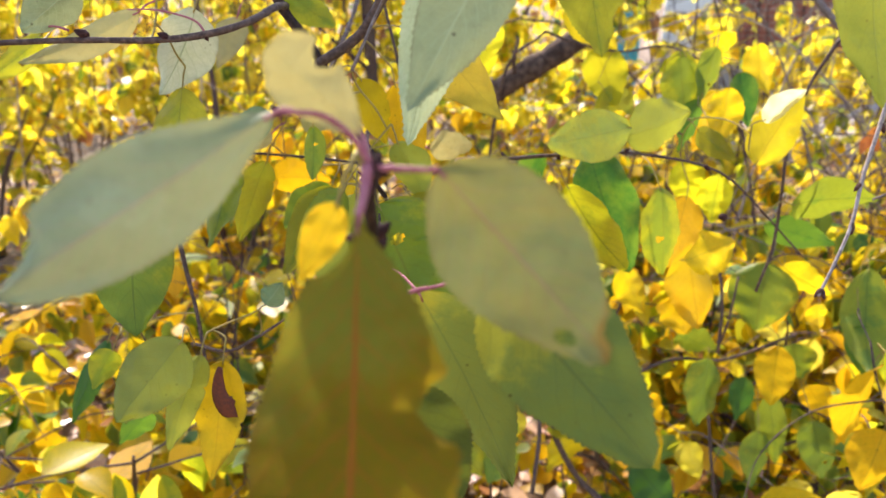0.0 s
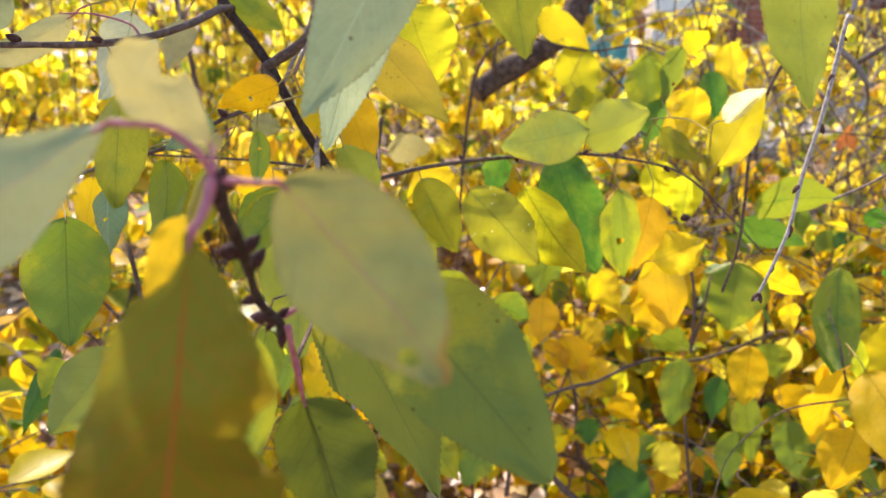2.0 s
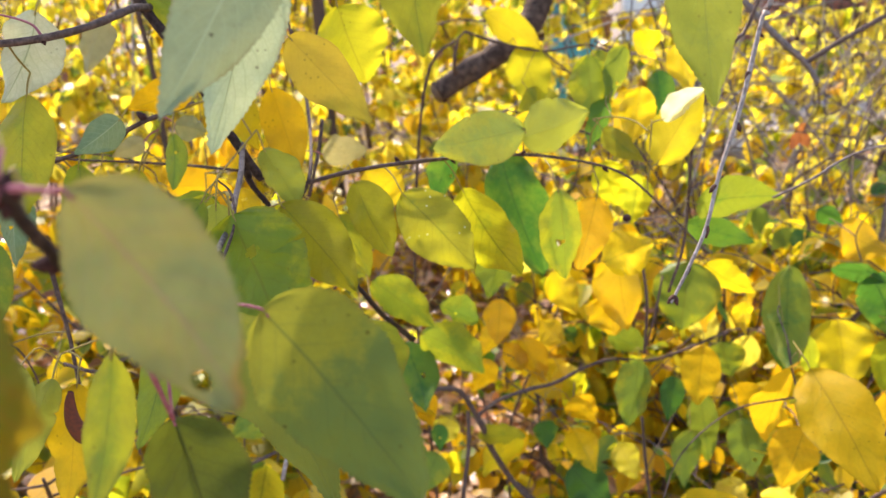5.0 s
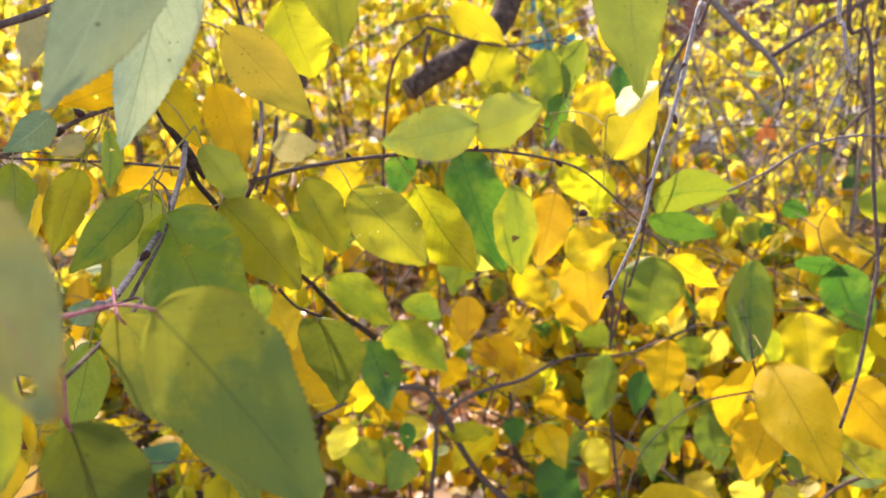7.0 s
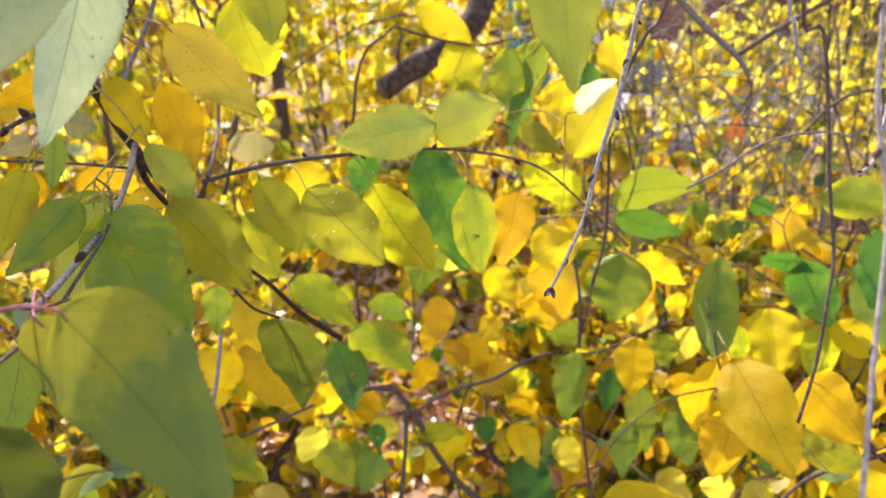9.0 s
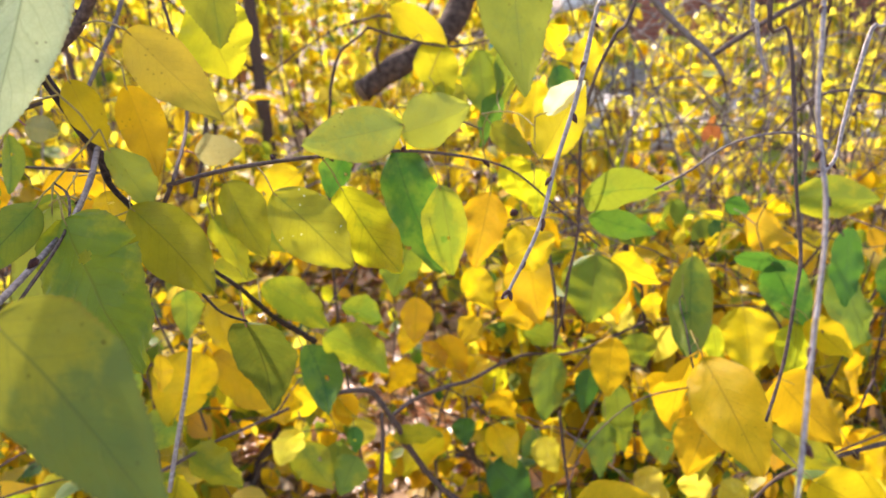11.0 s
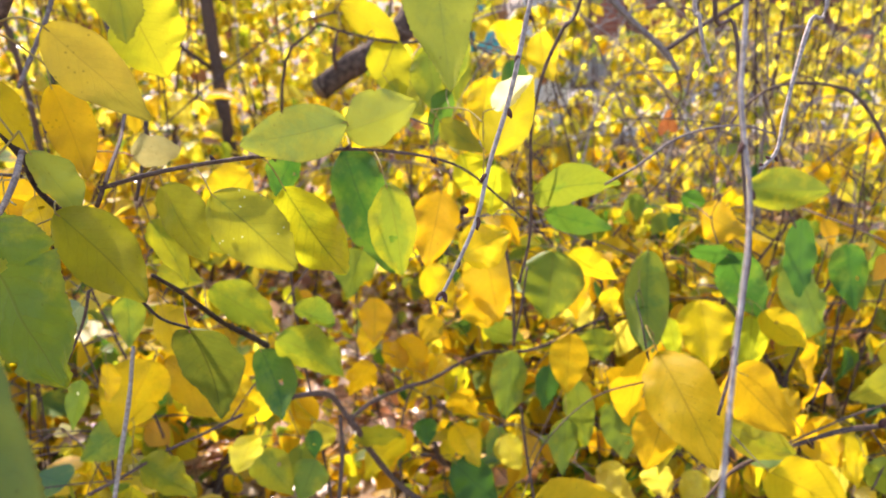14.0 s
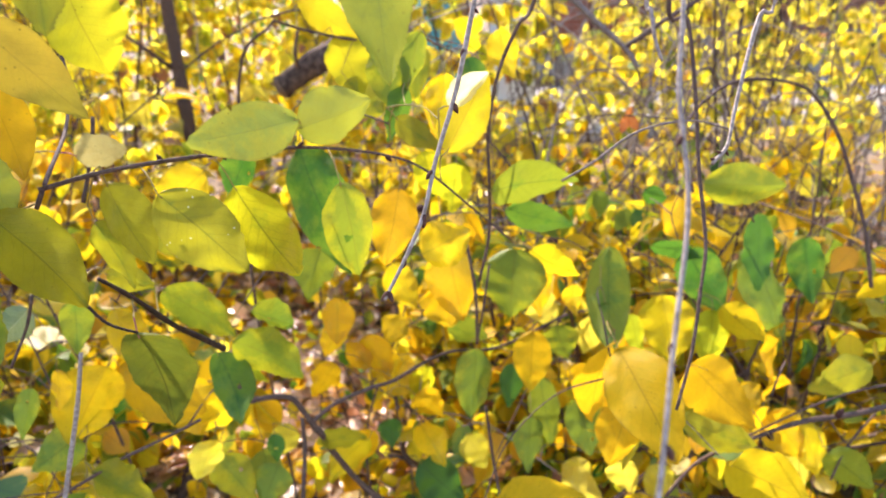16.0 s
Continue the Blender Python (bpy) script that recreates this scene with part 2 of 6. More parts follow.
STAIN = plain_material("leaf_stain", (0.16, 0.03, 0.008), (0.09, 0.02, 0.008), 300.0, 0.6, 0.2, 0.0004)


# ---- builders ----
WOOD, LOOSE = {}, []  # the points of each thing's wood, and the leaves that still want a side twig


def part(name, bm, mat, parent=None, label="", smooth=True):
    me = bpy.data.meshes.new(name)
    bm.to_mesh(me)
    bm.free()
    if smooth:
        me.shade_smooth()
    me.materials.append(mat)
    ob = new(name, me)
    ob.parent = parent
    return tagged(ob, label)


def thing(name, label, category, group="", kind=""):
    return tagged(new(name), label, category, group, kind)


def smooth_path(points, step=5):
    """Catmull-Rom through the given points."""
    p = [Vector(q) for q in points]
    p = [p[0] * 2 - p[1]] + p + [p[-1] * 2 - p[-2]]
    out = []
    for i in range(1, len(p) - 2):
        a, b, c, d = p[i - 1], p[i], p[i + 1], p[i + 2]
        for k in range(step):
            s = k / step
            out.append(0.5 * (2 * b + (c - a) * s + (2 * a - 5 * b + 4 * c - d) * s * s + (3 * b - a - 3 * c + d) * s**3))
    return out + [p[-2]]


def tube(bm, path, r0, r1, sides=8, knots=0.0):
    """A round stem along a path, tapering from r0 to r1, closed at both ends."""
    rings = []
    n = len(path)
    ref = Vector((0.31, 0.52, 0.79))
    for i, p in enumerate(path):
        way = (path[min(i + 1, n - 1)] - path[max(i - 1, 0)]).normalized()
        a = way.cross(ref).normalized()
        b = way.cross(a)
        r = r0 + (r1 - r0) * i / (n - 1)
        r *= 1 + knots * (noise.noise(p * 70) + 0.6 * noise.noise(p * 190))
        rings.append([bm.verts.new(p + (a * math.cos(k * math.tau / sides) + b * math.sin(k * math.tau / sides)) * r) for k in range(sides)])
    for low, high in zip(rings, rings[1:]):
        for k in range(sides):
            bm.faces.new((low[k], low[(k + 1) % sides], high[(k + 1) % sides], high[k]))
    bm.faces.new(rings[0][::-1])
    bm.faces.new(rings[-1])


def twig(parent, points, r0, r1, mat=None, name="twig", label="", knots=0.18):
    bm = bmesh.new()
    path = smooth_path(points)
    tube(bm, path, r0, r1, 8, knots)
    if name in ("twig", "stem"):
        WOOD.setdefault(parent.name, []).extend(path)
    return part(name, bm, mat or BARK_MID, parent, label)


def bud(parent, at, way, size, name="bud"):
    """A scaly pointed bud."""
    bm = bmesh.new()
    at, way = Vector(at), Vector(way).normalized()
    slim = parent.name.startswith("hanging")
    if slim:  # small buds pressed to the bare twig
        at = min(WOOD[parent.name], key=lambda p: (p - at).length)
        size *= 0.85
    elif at.y < 0.25:
        size *= 1.25
    tube(bm, [at, at + way * size * 0.3, at + way * size * 0.65, at + way * size], size * (0.27 if slim else 0.34), size * 0.06, 7, 0.1)
    for ring, f in ((0, 0.6), (1, 1.35), (2, 1.7)):
        bm.verts.ensure_lookup_table()
        mid = at + way * size * (0, 0.3, 0.65)[ring]
        for v in bm.verts[ring * 7 : ring * 7 + 7]:
            v.co = mid + (v.co - mid) * f
    return part(name, bm, BUD_BROWN if slim else BARK_BUD, parent)


SHAPE = {"ovate": (0.6, 1.08), "oval": (0.62, 0.92), "lance": (0.75, 1.15), "obovate": (1.0, 0.7), "broad": (0.46, 0.86), "blunt": (0.85, 0.4)}


def blade(base, tip, width, roll=0.0, shape="ovate", fold=0.12, bow=0.05, hole=None, bites=(), fine=True, twist=None):
    """A leaf blade from base to tip: serrated rim, fold along the midrib, waves; hole and bites are what insects ate."""
    base, tip = Vector(base), Vector(tip)
    axis = tip - base
    length = axis.length
    axis.normalize()
    side = axis.cross(Vector((0, 1, 0))).normalized()
    side = Matrix.Rotation(radians(roll), 3, axis) @ side
    up = side.cross(axis)
    a, b = SHAPE[shape]
    peak = (a / (a + b)) ** a * (b / (a + b)) ** b
    near_by = fine and base.y < 0.42
    rows, cols, teeth, jag = (96, 8, 32, 0.046) if near_by else (56, 6, 28, 0.024)
    if hole:
        rows, cols = 110, 15
    seed = base * 31 + tip * 17
    pick = random.Random(round((base.x * 7919 + base.z * 104729 + tip.x * 1299709) * 100))
    twist = 1.1 * noise.noise(seed * 1.7) if twist is None else twist
    bites = list(bites)
    if not near_by:  # small nibbles out of the rim and now and then a hole
        for _ in range(pick.choice((0, 1, 1, 2, 3))):
            bites.append((pick.uniform(0.15, 0.92), pick.uniform(0.05, 0.2), pick.uniform(0.01, 0.03), pick.choice((-1, 1))))
        if hole is None and pick.random() < 0.16:
            hole = (pick.uniform(0.25, 0.75), pick.uniform(-0.6, 0.6), pick.uniform(0.02, 0.035), pick.uniform(0.08, 0.16))
    curl = pick.uniform(-0.25, 0.12) * length
    bm = bmesh.new()
    uv = bm.loops.layers.uv.new("UVMap")
    grid, coord = [], {}
    for i in range(rows + 1):
        s = i / rows
        half = width / 2 * max(s, 1e-4) ** a * max(1 - s, 1e-4) ** b / peak
        half *= 1 + 0.06 * noise.noise(seed + Vector((s * 3, 0, 0)))
        half += width * 0.03 * math.exp(-(((s - 0.96) / 0.03) ** 2))  # a drawn-out point
        row = []
        for j in range(-cols, cols + 1):
            w = j / cols
            reach = half * (1 + 0.07 * noise.noise(seed + Vector((s * 4, math.copysign(3, w), 0))))
            if abs(j) == cols:
                reach += width * jag * (0.6 + 0.8 * noise.noise(seed + Vector((s * 30, w, 2)))) * ((s * teeth) % 1.0) * (0.005 < s < 0.975)
            for at, deep, span, hand in bites:
                if w * hand > 0:
                    reach *= 1 - deep * max(0.0, 1 - abs(s - at) / span) ** 0.45
            lift = fold * abs(w) * half + bow * length * 4 * s * (1 - s)
            lift += 0.07 * width * noise.noise(seed + Vector((s * 5, w * 1.6, 5))) * (abs(w) + 0.3)
            lift += (0.012 if near_by else 0.03) * width * abs(w) * w * math.sin(s * 17 + seed.x * 9 + w) + curl * max(0.0, s - 0.7) ** 2
            lift += (0.003 if near_by else 0.009) * width * abs(w) * math.sin(58 * (s - 0.28 * abs(w)))  # quilted between the side veins
            bend = (0.008 if near_by else 0.04) * length * math.sin(s * math.pi) * noise.noise(seed + Vector((9, 0, 0)))
            turn = twist * (s - 0.5)
            vert = bm.verts.new(base + axis * length * s + side * (reach * w * math.cos(turn) + bend) + up * (lift + reach * w * math.sin(turn)))
            coord[vert] = (0.5 + 0.5 * w, s)
            row.append(vert)
        grid.append(row)
    for i in range(rows):
        for j in range(2 * cols):
            if hole:
                s, w = (i + 0.5) / rows - hole[0], (j + 0.5) / cols - 1 - hole[1]
                if (s / hole[2]) ** 2 + (w / hole[3]) ** 2 < 1:
                    continue
            face = bm.faces.new((grid[i][j], grid[i][j + 1], grid[i + 1][j + 1], grid[i + 1][j]))
            for loop in face.loops:
                loop[uv].uv = coord[loop.vert]
    return bm


def leaf(parent, base, tip, width, colour, roll=0.0, shape="ovate", stalk=None, label="", **more):
    """One leaf with its stalk. stalk: where the stalk leaves the twig."""
    ob = part("leaf", blade(base, tip, width, roll, shape, **more), LEAF[colour], parent, label)
    base, tip = Vector(base), Vector(tip)
    way = (tip - base).normalized()
    root = Vector(stalk) if stalk else base - way * 0.011 + Vector((0, 0.005, 0.003))
    if not stalk:
        LOOSE.append((parent, root))
    bm = bmesh.new()
    inside = base + (tip - base) * 0.05 + Vector((0, 0.0004, 0))
    tube(bm, smooth_path([root, root.lerp(base, 0.55) + Vector((0, 0, 0.1 * (base - root).length)), base, inside], 4), 0.0007, 0.0005, 6)
    part("petiole", bm, BARK_RED if colour in ("dull", "brown", "cream", "ashen", "mottled", "fern") else STALK, ob)
    return ob


def join_leaves():
    """Thin side twigs that carry the leaves, each from the nearest wood of its own branch, bowed away behind the leaves."""
    rnd = random.Random(5)
    for name in dict.fromkeys(parent.name for parent, _ in LOOSE):
        waiting = [(parent, root) for parent, root in LOOSE if parent.name == name]
        wood = [Vector(p) for p in WOOD[name]]
        while waiting:
            far, k, at = min((((root - p).length, k, p) for k, (_, root) in enumerate(waiting) for p in wood[::3]), key=lambda c: c[0])
            parent, root = waiting.pop(k)
            if far < 0.004:
                continue
            sway = Vector((rnd.gauss(0, 0.06), 0.2 + 0.12 * rnd.random(), rnd.gauss(0.02, 0.04))) * (far if far > 0.06 else 0.3 * far)
            path = smooth_path([at, at.lerp(root, 0.35) + sway, at.lerp(root, 0.72) + sway * 0.8 + Vector((rnd.gauss(0, 0.02) * far, 0, 0)), root], 5)
            bm = bmesh.new()
            thick = 0.0007 if far < 0.08 else min(0.0012, 0.0007 + 0.003 * far)
            tube(bm, path, thick, 0.0007, 6, 0.2)
            part("side_twig", bm, STALK if far < 0.08 else BARK_MID if rnd.random() < 0.7 else BARK_TWIG, parent)
            wood += path


def stain(parent, points, width):
    """A dark withered patch lying on a leaf."""
    path = smooth_path(points)
    bm = bmesh.new()
    tube(bm, path, width * 0.1, width * 0.55, 10)
    mid = sum((p.y for p in path)) / len(path)
    for v in bm.verts:
        v.co.y = mid + (v.co.y - mid) * 0.08
    return part("stain", bm, STAIN, parent, "dark brown withered patch")


def berry(parent, at, radius):
    """A small dried berry with a puckered crown."""
    bm = bmesh.new()
    bmesh.ops.create_icosphere(bm, subdivisions=2, radius=radius, matrix=Matrix.Translation(at))
    for v in bm.verts:
        off = v.co - Vector(at)
        v.co = Vector(at) + off * (1 + 0.12 * noise.noise(off * 900)) * (0.8 if off.z < -0.8 * radius else 1)
    return part("berry", bm, BARK_BUD, parent, "dark purple-black berry")

# ---- ground and distance ----
GROUND = plain_material("soil", (0.16, 0.105, 0.065), (0.3, 0.21, 0.13), 30.0, 0.9, 0.8, 0.02)
PAVING = plain_material("grey_paving", (0.42, 0.385, 0.36), (0.5, 0.46, 0.43), 25.0, 0.85, 0.3, 0.003)
BRICK = plain_material("red_brick", (0.24, 0.075, 0.045), (0.34, 0.12, 0.07), 18.0, 0.85, 0.5, 0.004)
MORTAR = plain_material("mortar", (0.4, 0.37, 0.33), (0.3, 0.28, 0.25), 40.0, 0.9, 0.4, 0.003)
WHITE = plain_material("white_paint", (0.8, 0.8, 0.8), (0.72, 0.73, 0.74), 8.0, 0.5, 0.1, 0.001)
TEAL = plain_material("teal_plastic", (0.06, 0.36, 0.38), (0.09, 0.44, 0.45), 6.0, 0.4, 0.1, 0.001)
DARK = plain_material("dark_tarp", (0.03, 0.035, 0.045), (0.06, 0.065, 0.075), 6.0, 0.5, 0.3, 0.01)


def ground_height(x, y):
    near = math.exp(-((x * x + (y - 3) ** 2) / 60.0))
    return near * (0.05 * noise.noise(Vector((x * 0.9, y * 0.9, 3))) + 0.015 * noise.noise(Vector((x * 4, y * 4, 7))))


bm = bmesh.new()
marks = [-600, -120, -30, -10, -5, -3] + [-2.4 + 0.2 * i for i in range(38)] + [6, 9, 15, 40, 120, 600]
grid = [[bm.verts.new((x, y, ground_height(x, y))) for x in marks] for y in marks]
for low, high in zip(grid, grid[1:]):
    for i in range(len(marks) - 1):
        bm.faces.new((low[i], low[i + 1], high[i + 1], high[i]))
tagged(part("ground", bm, GROUND), "brown soil of the shrub border under fallen leaves", "ground", kind="structure")


def box(bm, x0, y0, z0, x1, y1, z1, bevel=0.0):
    m = Matrix.LocRotScale(((x0 + x1) / 2, (y0 + y1) / 2, (z0 + z1) / 2), None, (x1 - x0, y1 - y0, z1 - z0))
    made = bmesh.ops.create_cube(bm, size=1, matrix=m)["verts"]
    if bevel:
        edges = {e for v in made for e in v.link_edges}
        bmesh.ops.bevel(bm, geom=list(edges), offset=bevel, segments=2, affect="EDGES")


bm = bmesh.new()
for i in range(8):
    for j in range(3):
        x, y = 1.0 + i * 0.91, 5.6 + j * 0.91
        box(bm, x, y, -0.03, x + 0.9, y + 0.9, 0.045, 0.008)
tagged(part("pavement", bm, PAVING, smooth=False), "pale grey concrete slab path beyond the shrubs", "path", kind="structure")

wall = thing("wall_brick", "red brick garden wall far behind the shrubs", "wall", kind="structure")
bm = bmesh.new()
box(bm, 2.9, 9.03, 0, 12.0, 9.3, 1.72)
part("wall_core", bm, MORTAR, wall, smooth=False)
bm = bmesh.new()
box(bm, 2.86, 8.97, 1.72, 12.0, 9.34, 1.78, 0.01)
part("coping", bm, PAVING, wall, smooth=False)
brick_mesh = bpy.data.meshes.new("brick")
bm = bmesh.new()
box(bm, -0.107, -0.02, -0.0325, 0.107, 0.03, 0.0325, 0.004)
bm.to_mesh(brick_mesh)
bm.free()
brick_mesh.materials.append(BRICK)
near_bricks = []
bm = bmesh.new()
for row in range(15):
    for k in range(38):
        x, z = 3.0 + 0.225 * k + 0.1125 * (row % 2), 0.6 + 0.075 * row
        if row >= 8 and row < 19 and k < 27:
            near_bricks.append((x, z))
        else:
            box(bm, x - 0.107, 9.0, z - 0.0325, x + 0.107, 9.05, z + 0.0325)
tagged(part("brickwork", bm, BRICK, wall, smooth=False), kind="stuff")
for x, z in near_bricks:
    ob = new("brick", brick_mesh)
    ob.parent, ob.location = wall, (x, 9.02, z)

bin_ = thing("waste_bin", "teal plastic wheeled bin standing beyond the shrubs", "bin")
bm = bmesh.new()
box(bm, 1.28, 6.4, 0.1, 1.72, 6.8, 1.24, 0.04)
for v in bm.verts:
    v.co.x = 1.5 + (v.co.x - 1.5) * (0.8 + 0.2 * v.co.z / 1.28)
part("body", bm, TEAL, bin_)
bm = bmesh.new()
box(bm, 1.25, 6.36, 1.25, 1.75, 6.84, 1.32, 0.03)
part("lid", bm, TEAL, bin_)
for x in (1.32, 1.62):
    bm = bmesh.new()
    tube(bm, [Vector((x, 6.82, 0.1)), Vector((x + 0.05, 6.82, 0.1))], 0.1, 0.1, 16)
    part("wheel", bm, DARK, bin_, smooth=False)
board = thing("panel", "white painted panel leaning behind the teal bin", "panel")
bm = bmesh.new()
box(bm, 1.95, 6.6, 0.0, 2.4, 6.64, 1.3, 0.006)
part("sheet", bm, WHITE, board, smooth=False)
bm = bmesh.new()
box(bm, 1.93, 6.585, 1.26, 2.42, 6.65, 1.31, 0.006)
part("top_rail", bm, WHITE, board, smooth=False)


def spread(name, parent, material_name, places, ways, ups, sizes, label=""):
    """Many small leaves as one mesh: folded pointed blades laid at the given places."""
    rows = [(0.1, 0.2), (0.26, 0.33), (0.45, 0.37), (0.64, 0.29), (0.82, 0.15)]
    outline = [(0, 0, 0)]
    for s, w in rows:
        outline += [(-w, s, 0.22 * w), (0, s, 0.0), (w, s, 0.22 * w)]
    outline = np.array(outline + [(0, 1, 0)])
    outline[:, 2] -= 0.1 * outline[:, 1] ** 2
    quads = [(0, 2, 1, 1), (0, 3, 2, 2)]
    for i in range(4):
        quads += [(1 + 3 * i, 2 + 3 * i, 5 + 3 * i, 4 + 3 * i), (2 + 3 * i, 3 + 3 * i, 6 + 3 * i, 5 + 3 * i)]
    quads += [(13, 14, 16, 16), (14, 15, 16, 16)]
    n = len(places)
    ways = ways / np.linalg.norm(ways, axis=1, keepdims=True)
    side = np.cross(ways, ups)
    side /= np.linalg.norm(side, axis=1, keepdims=True) + 1e-9
    up = np.cross(side, ways)
    wide = 0.6 + 0.5 * np.random.rand(n)
    curl = np.random.uniform(-1.5, 3.5, n)
    verts = (places[:, None] + sizes[:, None, None] * (
        outline[None, :, :1] * wide[:, None, None] * side[:, None] + outline[None, :, 1:2] * ways[:, None]
        + outline[None, :, 2:] * curl[:, None, None] * up[:, None])).reshape(-1, 3)
    faces = (np.array(quads)[None] + 17 * np.arange(n)[:, None, None]).reshape(-1, 4)
    me = bpy.data.meshes.new(name)
    me.from_pydata(verts.tolist(), [], [f[:3] if f[2] == f[3] else f for f in faces.tolist()])
    uv = me.uv_layers.new(name="UVMap")
    flat = np.tile(np.stack([0.5 + outline[:, 0] / 0.74, outline[:, 1]], 1), (n, 1))[[k for f in faces.tolist() for k in (f[:3] if f[2] == f[3] else f)]]
    uv.data.foreach_set("uv", flat.astype(np.float32).ravel())
    me.shade_smooth()
    me.materials.append(LEAF[material_name])
    ob = new(name, me)
    ob.parent = parent
    return tagged(ob, label, kind="stuff")


# fallen leaves
rng = np.random.default_rng(4)
for colour, count, label in (("litter", 5200, "dry brown fallen leaves covering the soil"), ("tan", 4600, "pale tan fallen leaves covering the soil"),
                             ("gold", 2800, "golden fallen leaves scattered on the soil"), ("lime", 350, "yellow-green fallen leaves scattered on the soil"), ("yellow", 2000, "yellow fallen leaves scattered on the soil")):
    xy = np.concatenate([np.stack([rng.normal(0.4, 1.5, count), rng.normal(2.4, 1.1, count)], 1), np.stack([rng.normal(0.4, 4.0, count), rng.normal(2.0, 3.5, count)], 1)])
    count *= 2
    z = np.array([ground_height(x, y) for x, y in xy]) + rng.uniform(0.004, 0.05, count)
    way = np.concatenate([rng.normal(0, 1, (count, 2)), rng.normal(0, 0.35, (count, 1))], 1)
    up = rng.normal(0, 0.45, (count, 3)) + (0, 0, 1)
    # glossy tan leaves gathered in the gap and tilted to mirror the sun as glints
    if colour == "tan":
        xy[:700] = np.stack([rng.normal(0.08, 0.28, 700), rng.normal(2.15, 0.3, 700)], 1)
        z[:700] = [ground_height(x, y) for x, y in xy[:700]] + rng.uniform(0.01, 0.06, 700)
        up[: count // 2] = rng.normal(0, 0.19, (count // 2, 3)) + (-0.08, -0.1, 1)
    tagged(spread("fallen_leaves", None, colour, np.c_[xy, z], way, up, rng.uniform(0.035, 0.085, count), label), category="leaves")


# ---- the shrubs behind ----
def shrub(x, y, height, lean, stems, per_stem, leaf_size, colours, label, seed, reach=0.5, droop=0.25):
    """A many-stemmed shrub: arching stems from the ground, side twigs, and leaves hanging from the twigs."""
    rnd = random.Random(seed)
    ob = thing("shrub", label, "shrub", "shrubs behind")
    leaves = []
    for s in range(stems):
        ang = math.tau * (s + rnd.random()) / stems
        out = reach * (0.4 + 0.8 * rnd.random())
        h = height * (0.7 + 0.45 * rnd.random())
        foot = Vector((x + 0.12 * math.cos(ang), y + 0.12 * math.sin(ang), -0.02))
        top = foot + Vector((math.cos(ang) * out + lean[0], math.sin(ang) * out + lean[1], h))
        mid = foot.lerp(top, 0.5) + Vector((rnd.uniform(-0.08, 0.08), rnd.uniform(-0.08, 0.08), droop * h * 0.4))
        path = smooth_path([foot, foot.lerp(mid, 0.5) + Vector((rnd.uniform(-0.04, 0.04), 0, 0.05)), mid, mid.lerp(top, 0.55), top], 4)
        bm = bmesh.new()
        tube(bm, path, 0.007 + 0.004 * rnd.random(), 0.002, 7, 0.15)
        for k in range(per_stem):
            at = path[min(len(path) - 1, int(len(path) * (0.22 + 0.78 * (k + rnd.random()) / per_stem)))]
            turn = rnd.random() * math.tau
            far = 0.13 + 0.24 * rnd.random()
            end = at + Vector((math.cos(turn) * far, math.sin(turn) * far, rnd.uniform(-0.16, 0.12)))
            bow = at.lerp(end, 0.5) + Vector((0, 0, 0.05 * rnd.random()))
            side = smooth_path([at, bow, end], 4)
            tube(bm, side, 0.0022, 0.0008, 5)
            lavish = rnd.choice((0.0, 0.3, 0.7, 1.0, 1.0))  # bare twigs beside full ones
            for i, p in enumerate(side[1:]):
                for _ in range((3 if rnd.random() < 0.4 else 2) if rnd.random() < lavish else 0):
                    w = Vector((rnd.gauss(0, 0.55), rnd.gauss(0, 0.55), -0.9 - 0.4 * rnd.random()))
                    up = Vector((rnd.gauss(0, 0.6), -1, rnd.gauss(0.2, 0.6)))
                    if rnd.random() < 0.28:  # some leaves are held level
                        w, up = Vector((rnd.gauss(0, 1), rnd.gauss(0, 1), rnd.gauss(-0.2, 0.2))), Vector((rnd.gauss(0, 0.3), rnd.gauss(-0.2, 0.3), 1))
                    leaves.append((p + w.normalized() * 0.012, w, up, leaf_size * rnd.choice((0.55, 0.8, 1.0, 1.0, 1.25, 1.4)) * rnd.uniform(0.9, 1.1), rnd.random()))
        part("stem", bm, BARK_MID, ob)
    total = sum(w for _, w in colours)
    low = 0.0
    for colour, w in colours:
        high = low + w / total
        some = [l for l in leaves if low <= l[4] < high]
        low = high
        if some:
            spread("foliage", ob, colour, *(np.array([tuple(l[i]) for l in some]) for i in range(3)), np.array([l[3] for l in some]))
    return ob


GOLDEN = [("gold", 3), ("yellow", 3.5), ("bright", 2), ("olive", 1.5), ("pale", 1), ("green", 0.7)]
BRIGHT = [("bright", 4.5), ("lemon", 4.0), ("yellow", 1.8), ("gold", 0.7), ("lime", 1.0), ("olive", 0.9), ("litter", 0.5), ("green", 0.5)]
MIXED = [("gold", 3), ("yellow", 3.5), ("bright", 1.5), ("olive", 2), ("green", 1.5), ("dark", 1), ("lime", 1)]
near = "golden-leaved shrub with some green leaves and thin brown stems"
farther = "bright yellow shrub glowing against the light"
i = 0
for x, y, h, colours in ((-0.55, 1.8, 0.66, GOLDEN), (-0.6, 1.4, 0.66, MIXED), (0.85, 1.6, 0.75, MIXED), (1.35, 1.6, 0.7, GOLDEN), (1.8, 1.9, 0.8, GOLDEN),
                         (-0.8, 2.55, 0.85, GOLDEN), (0.6, 2.6, 0.85, GOLDEN), (1.1, 2.3, 0.75, MIXED)):
    i += 1
    shrub(x, y, h, (0, -0.08), 7, 9, 0.068, colours, near, i, 0.42)
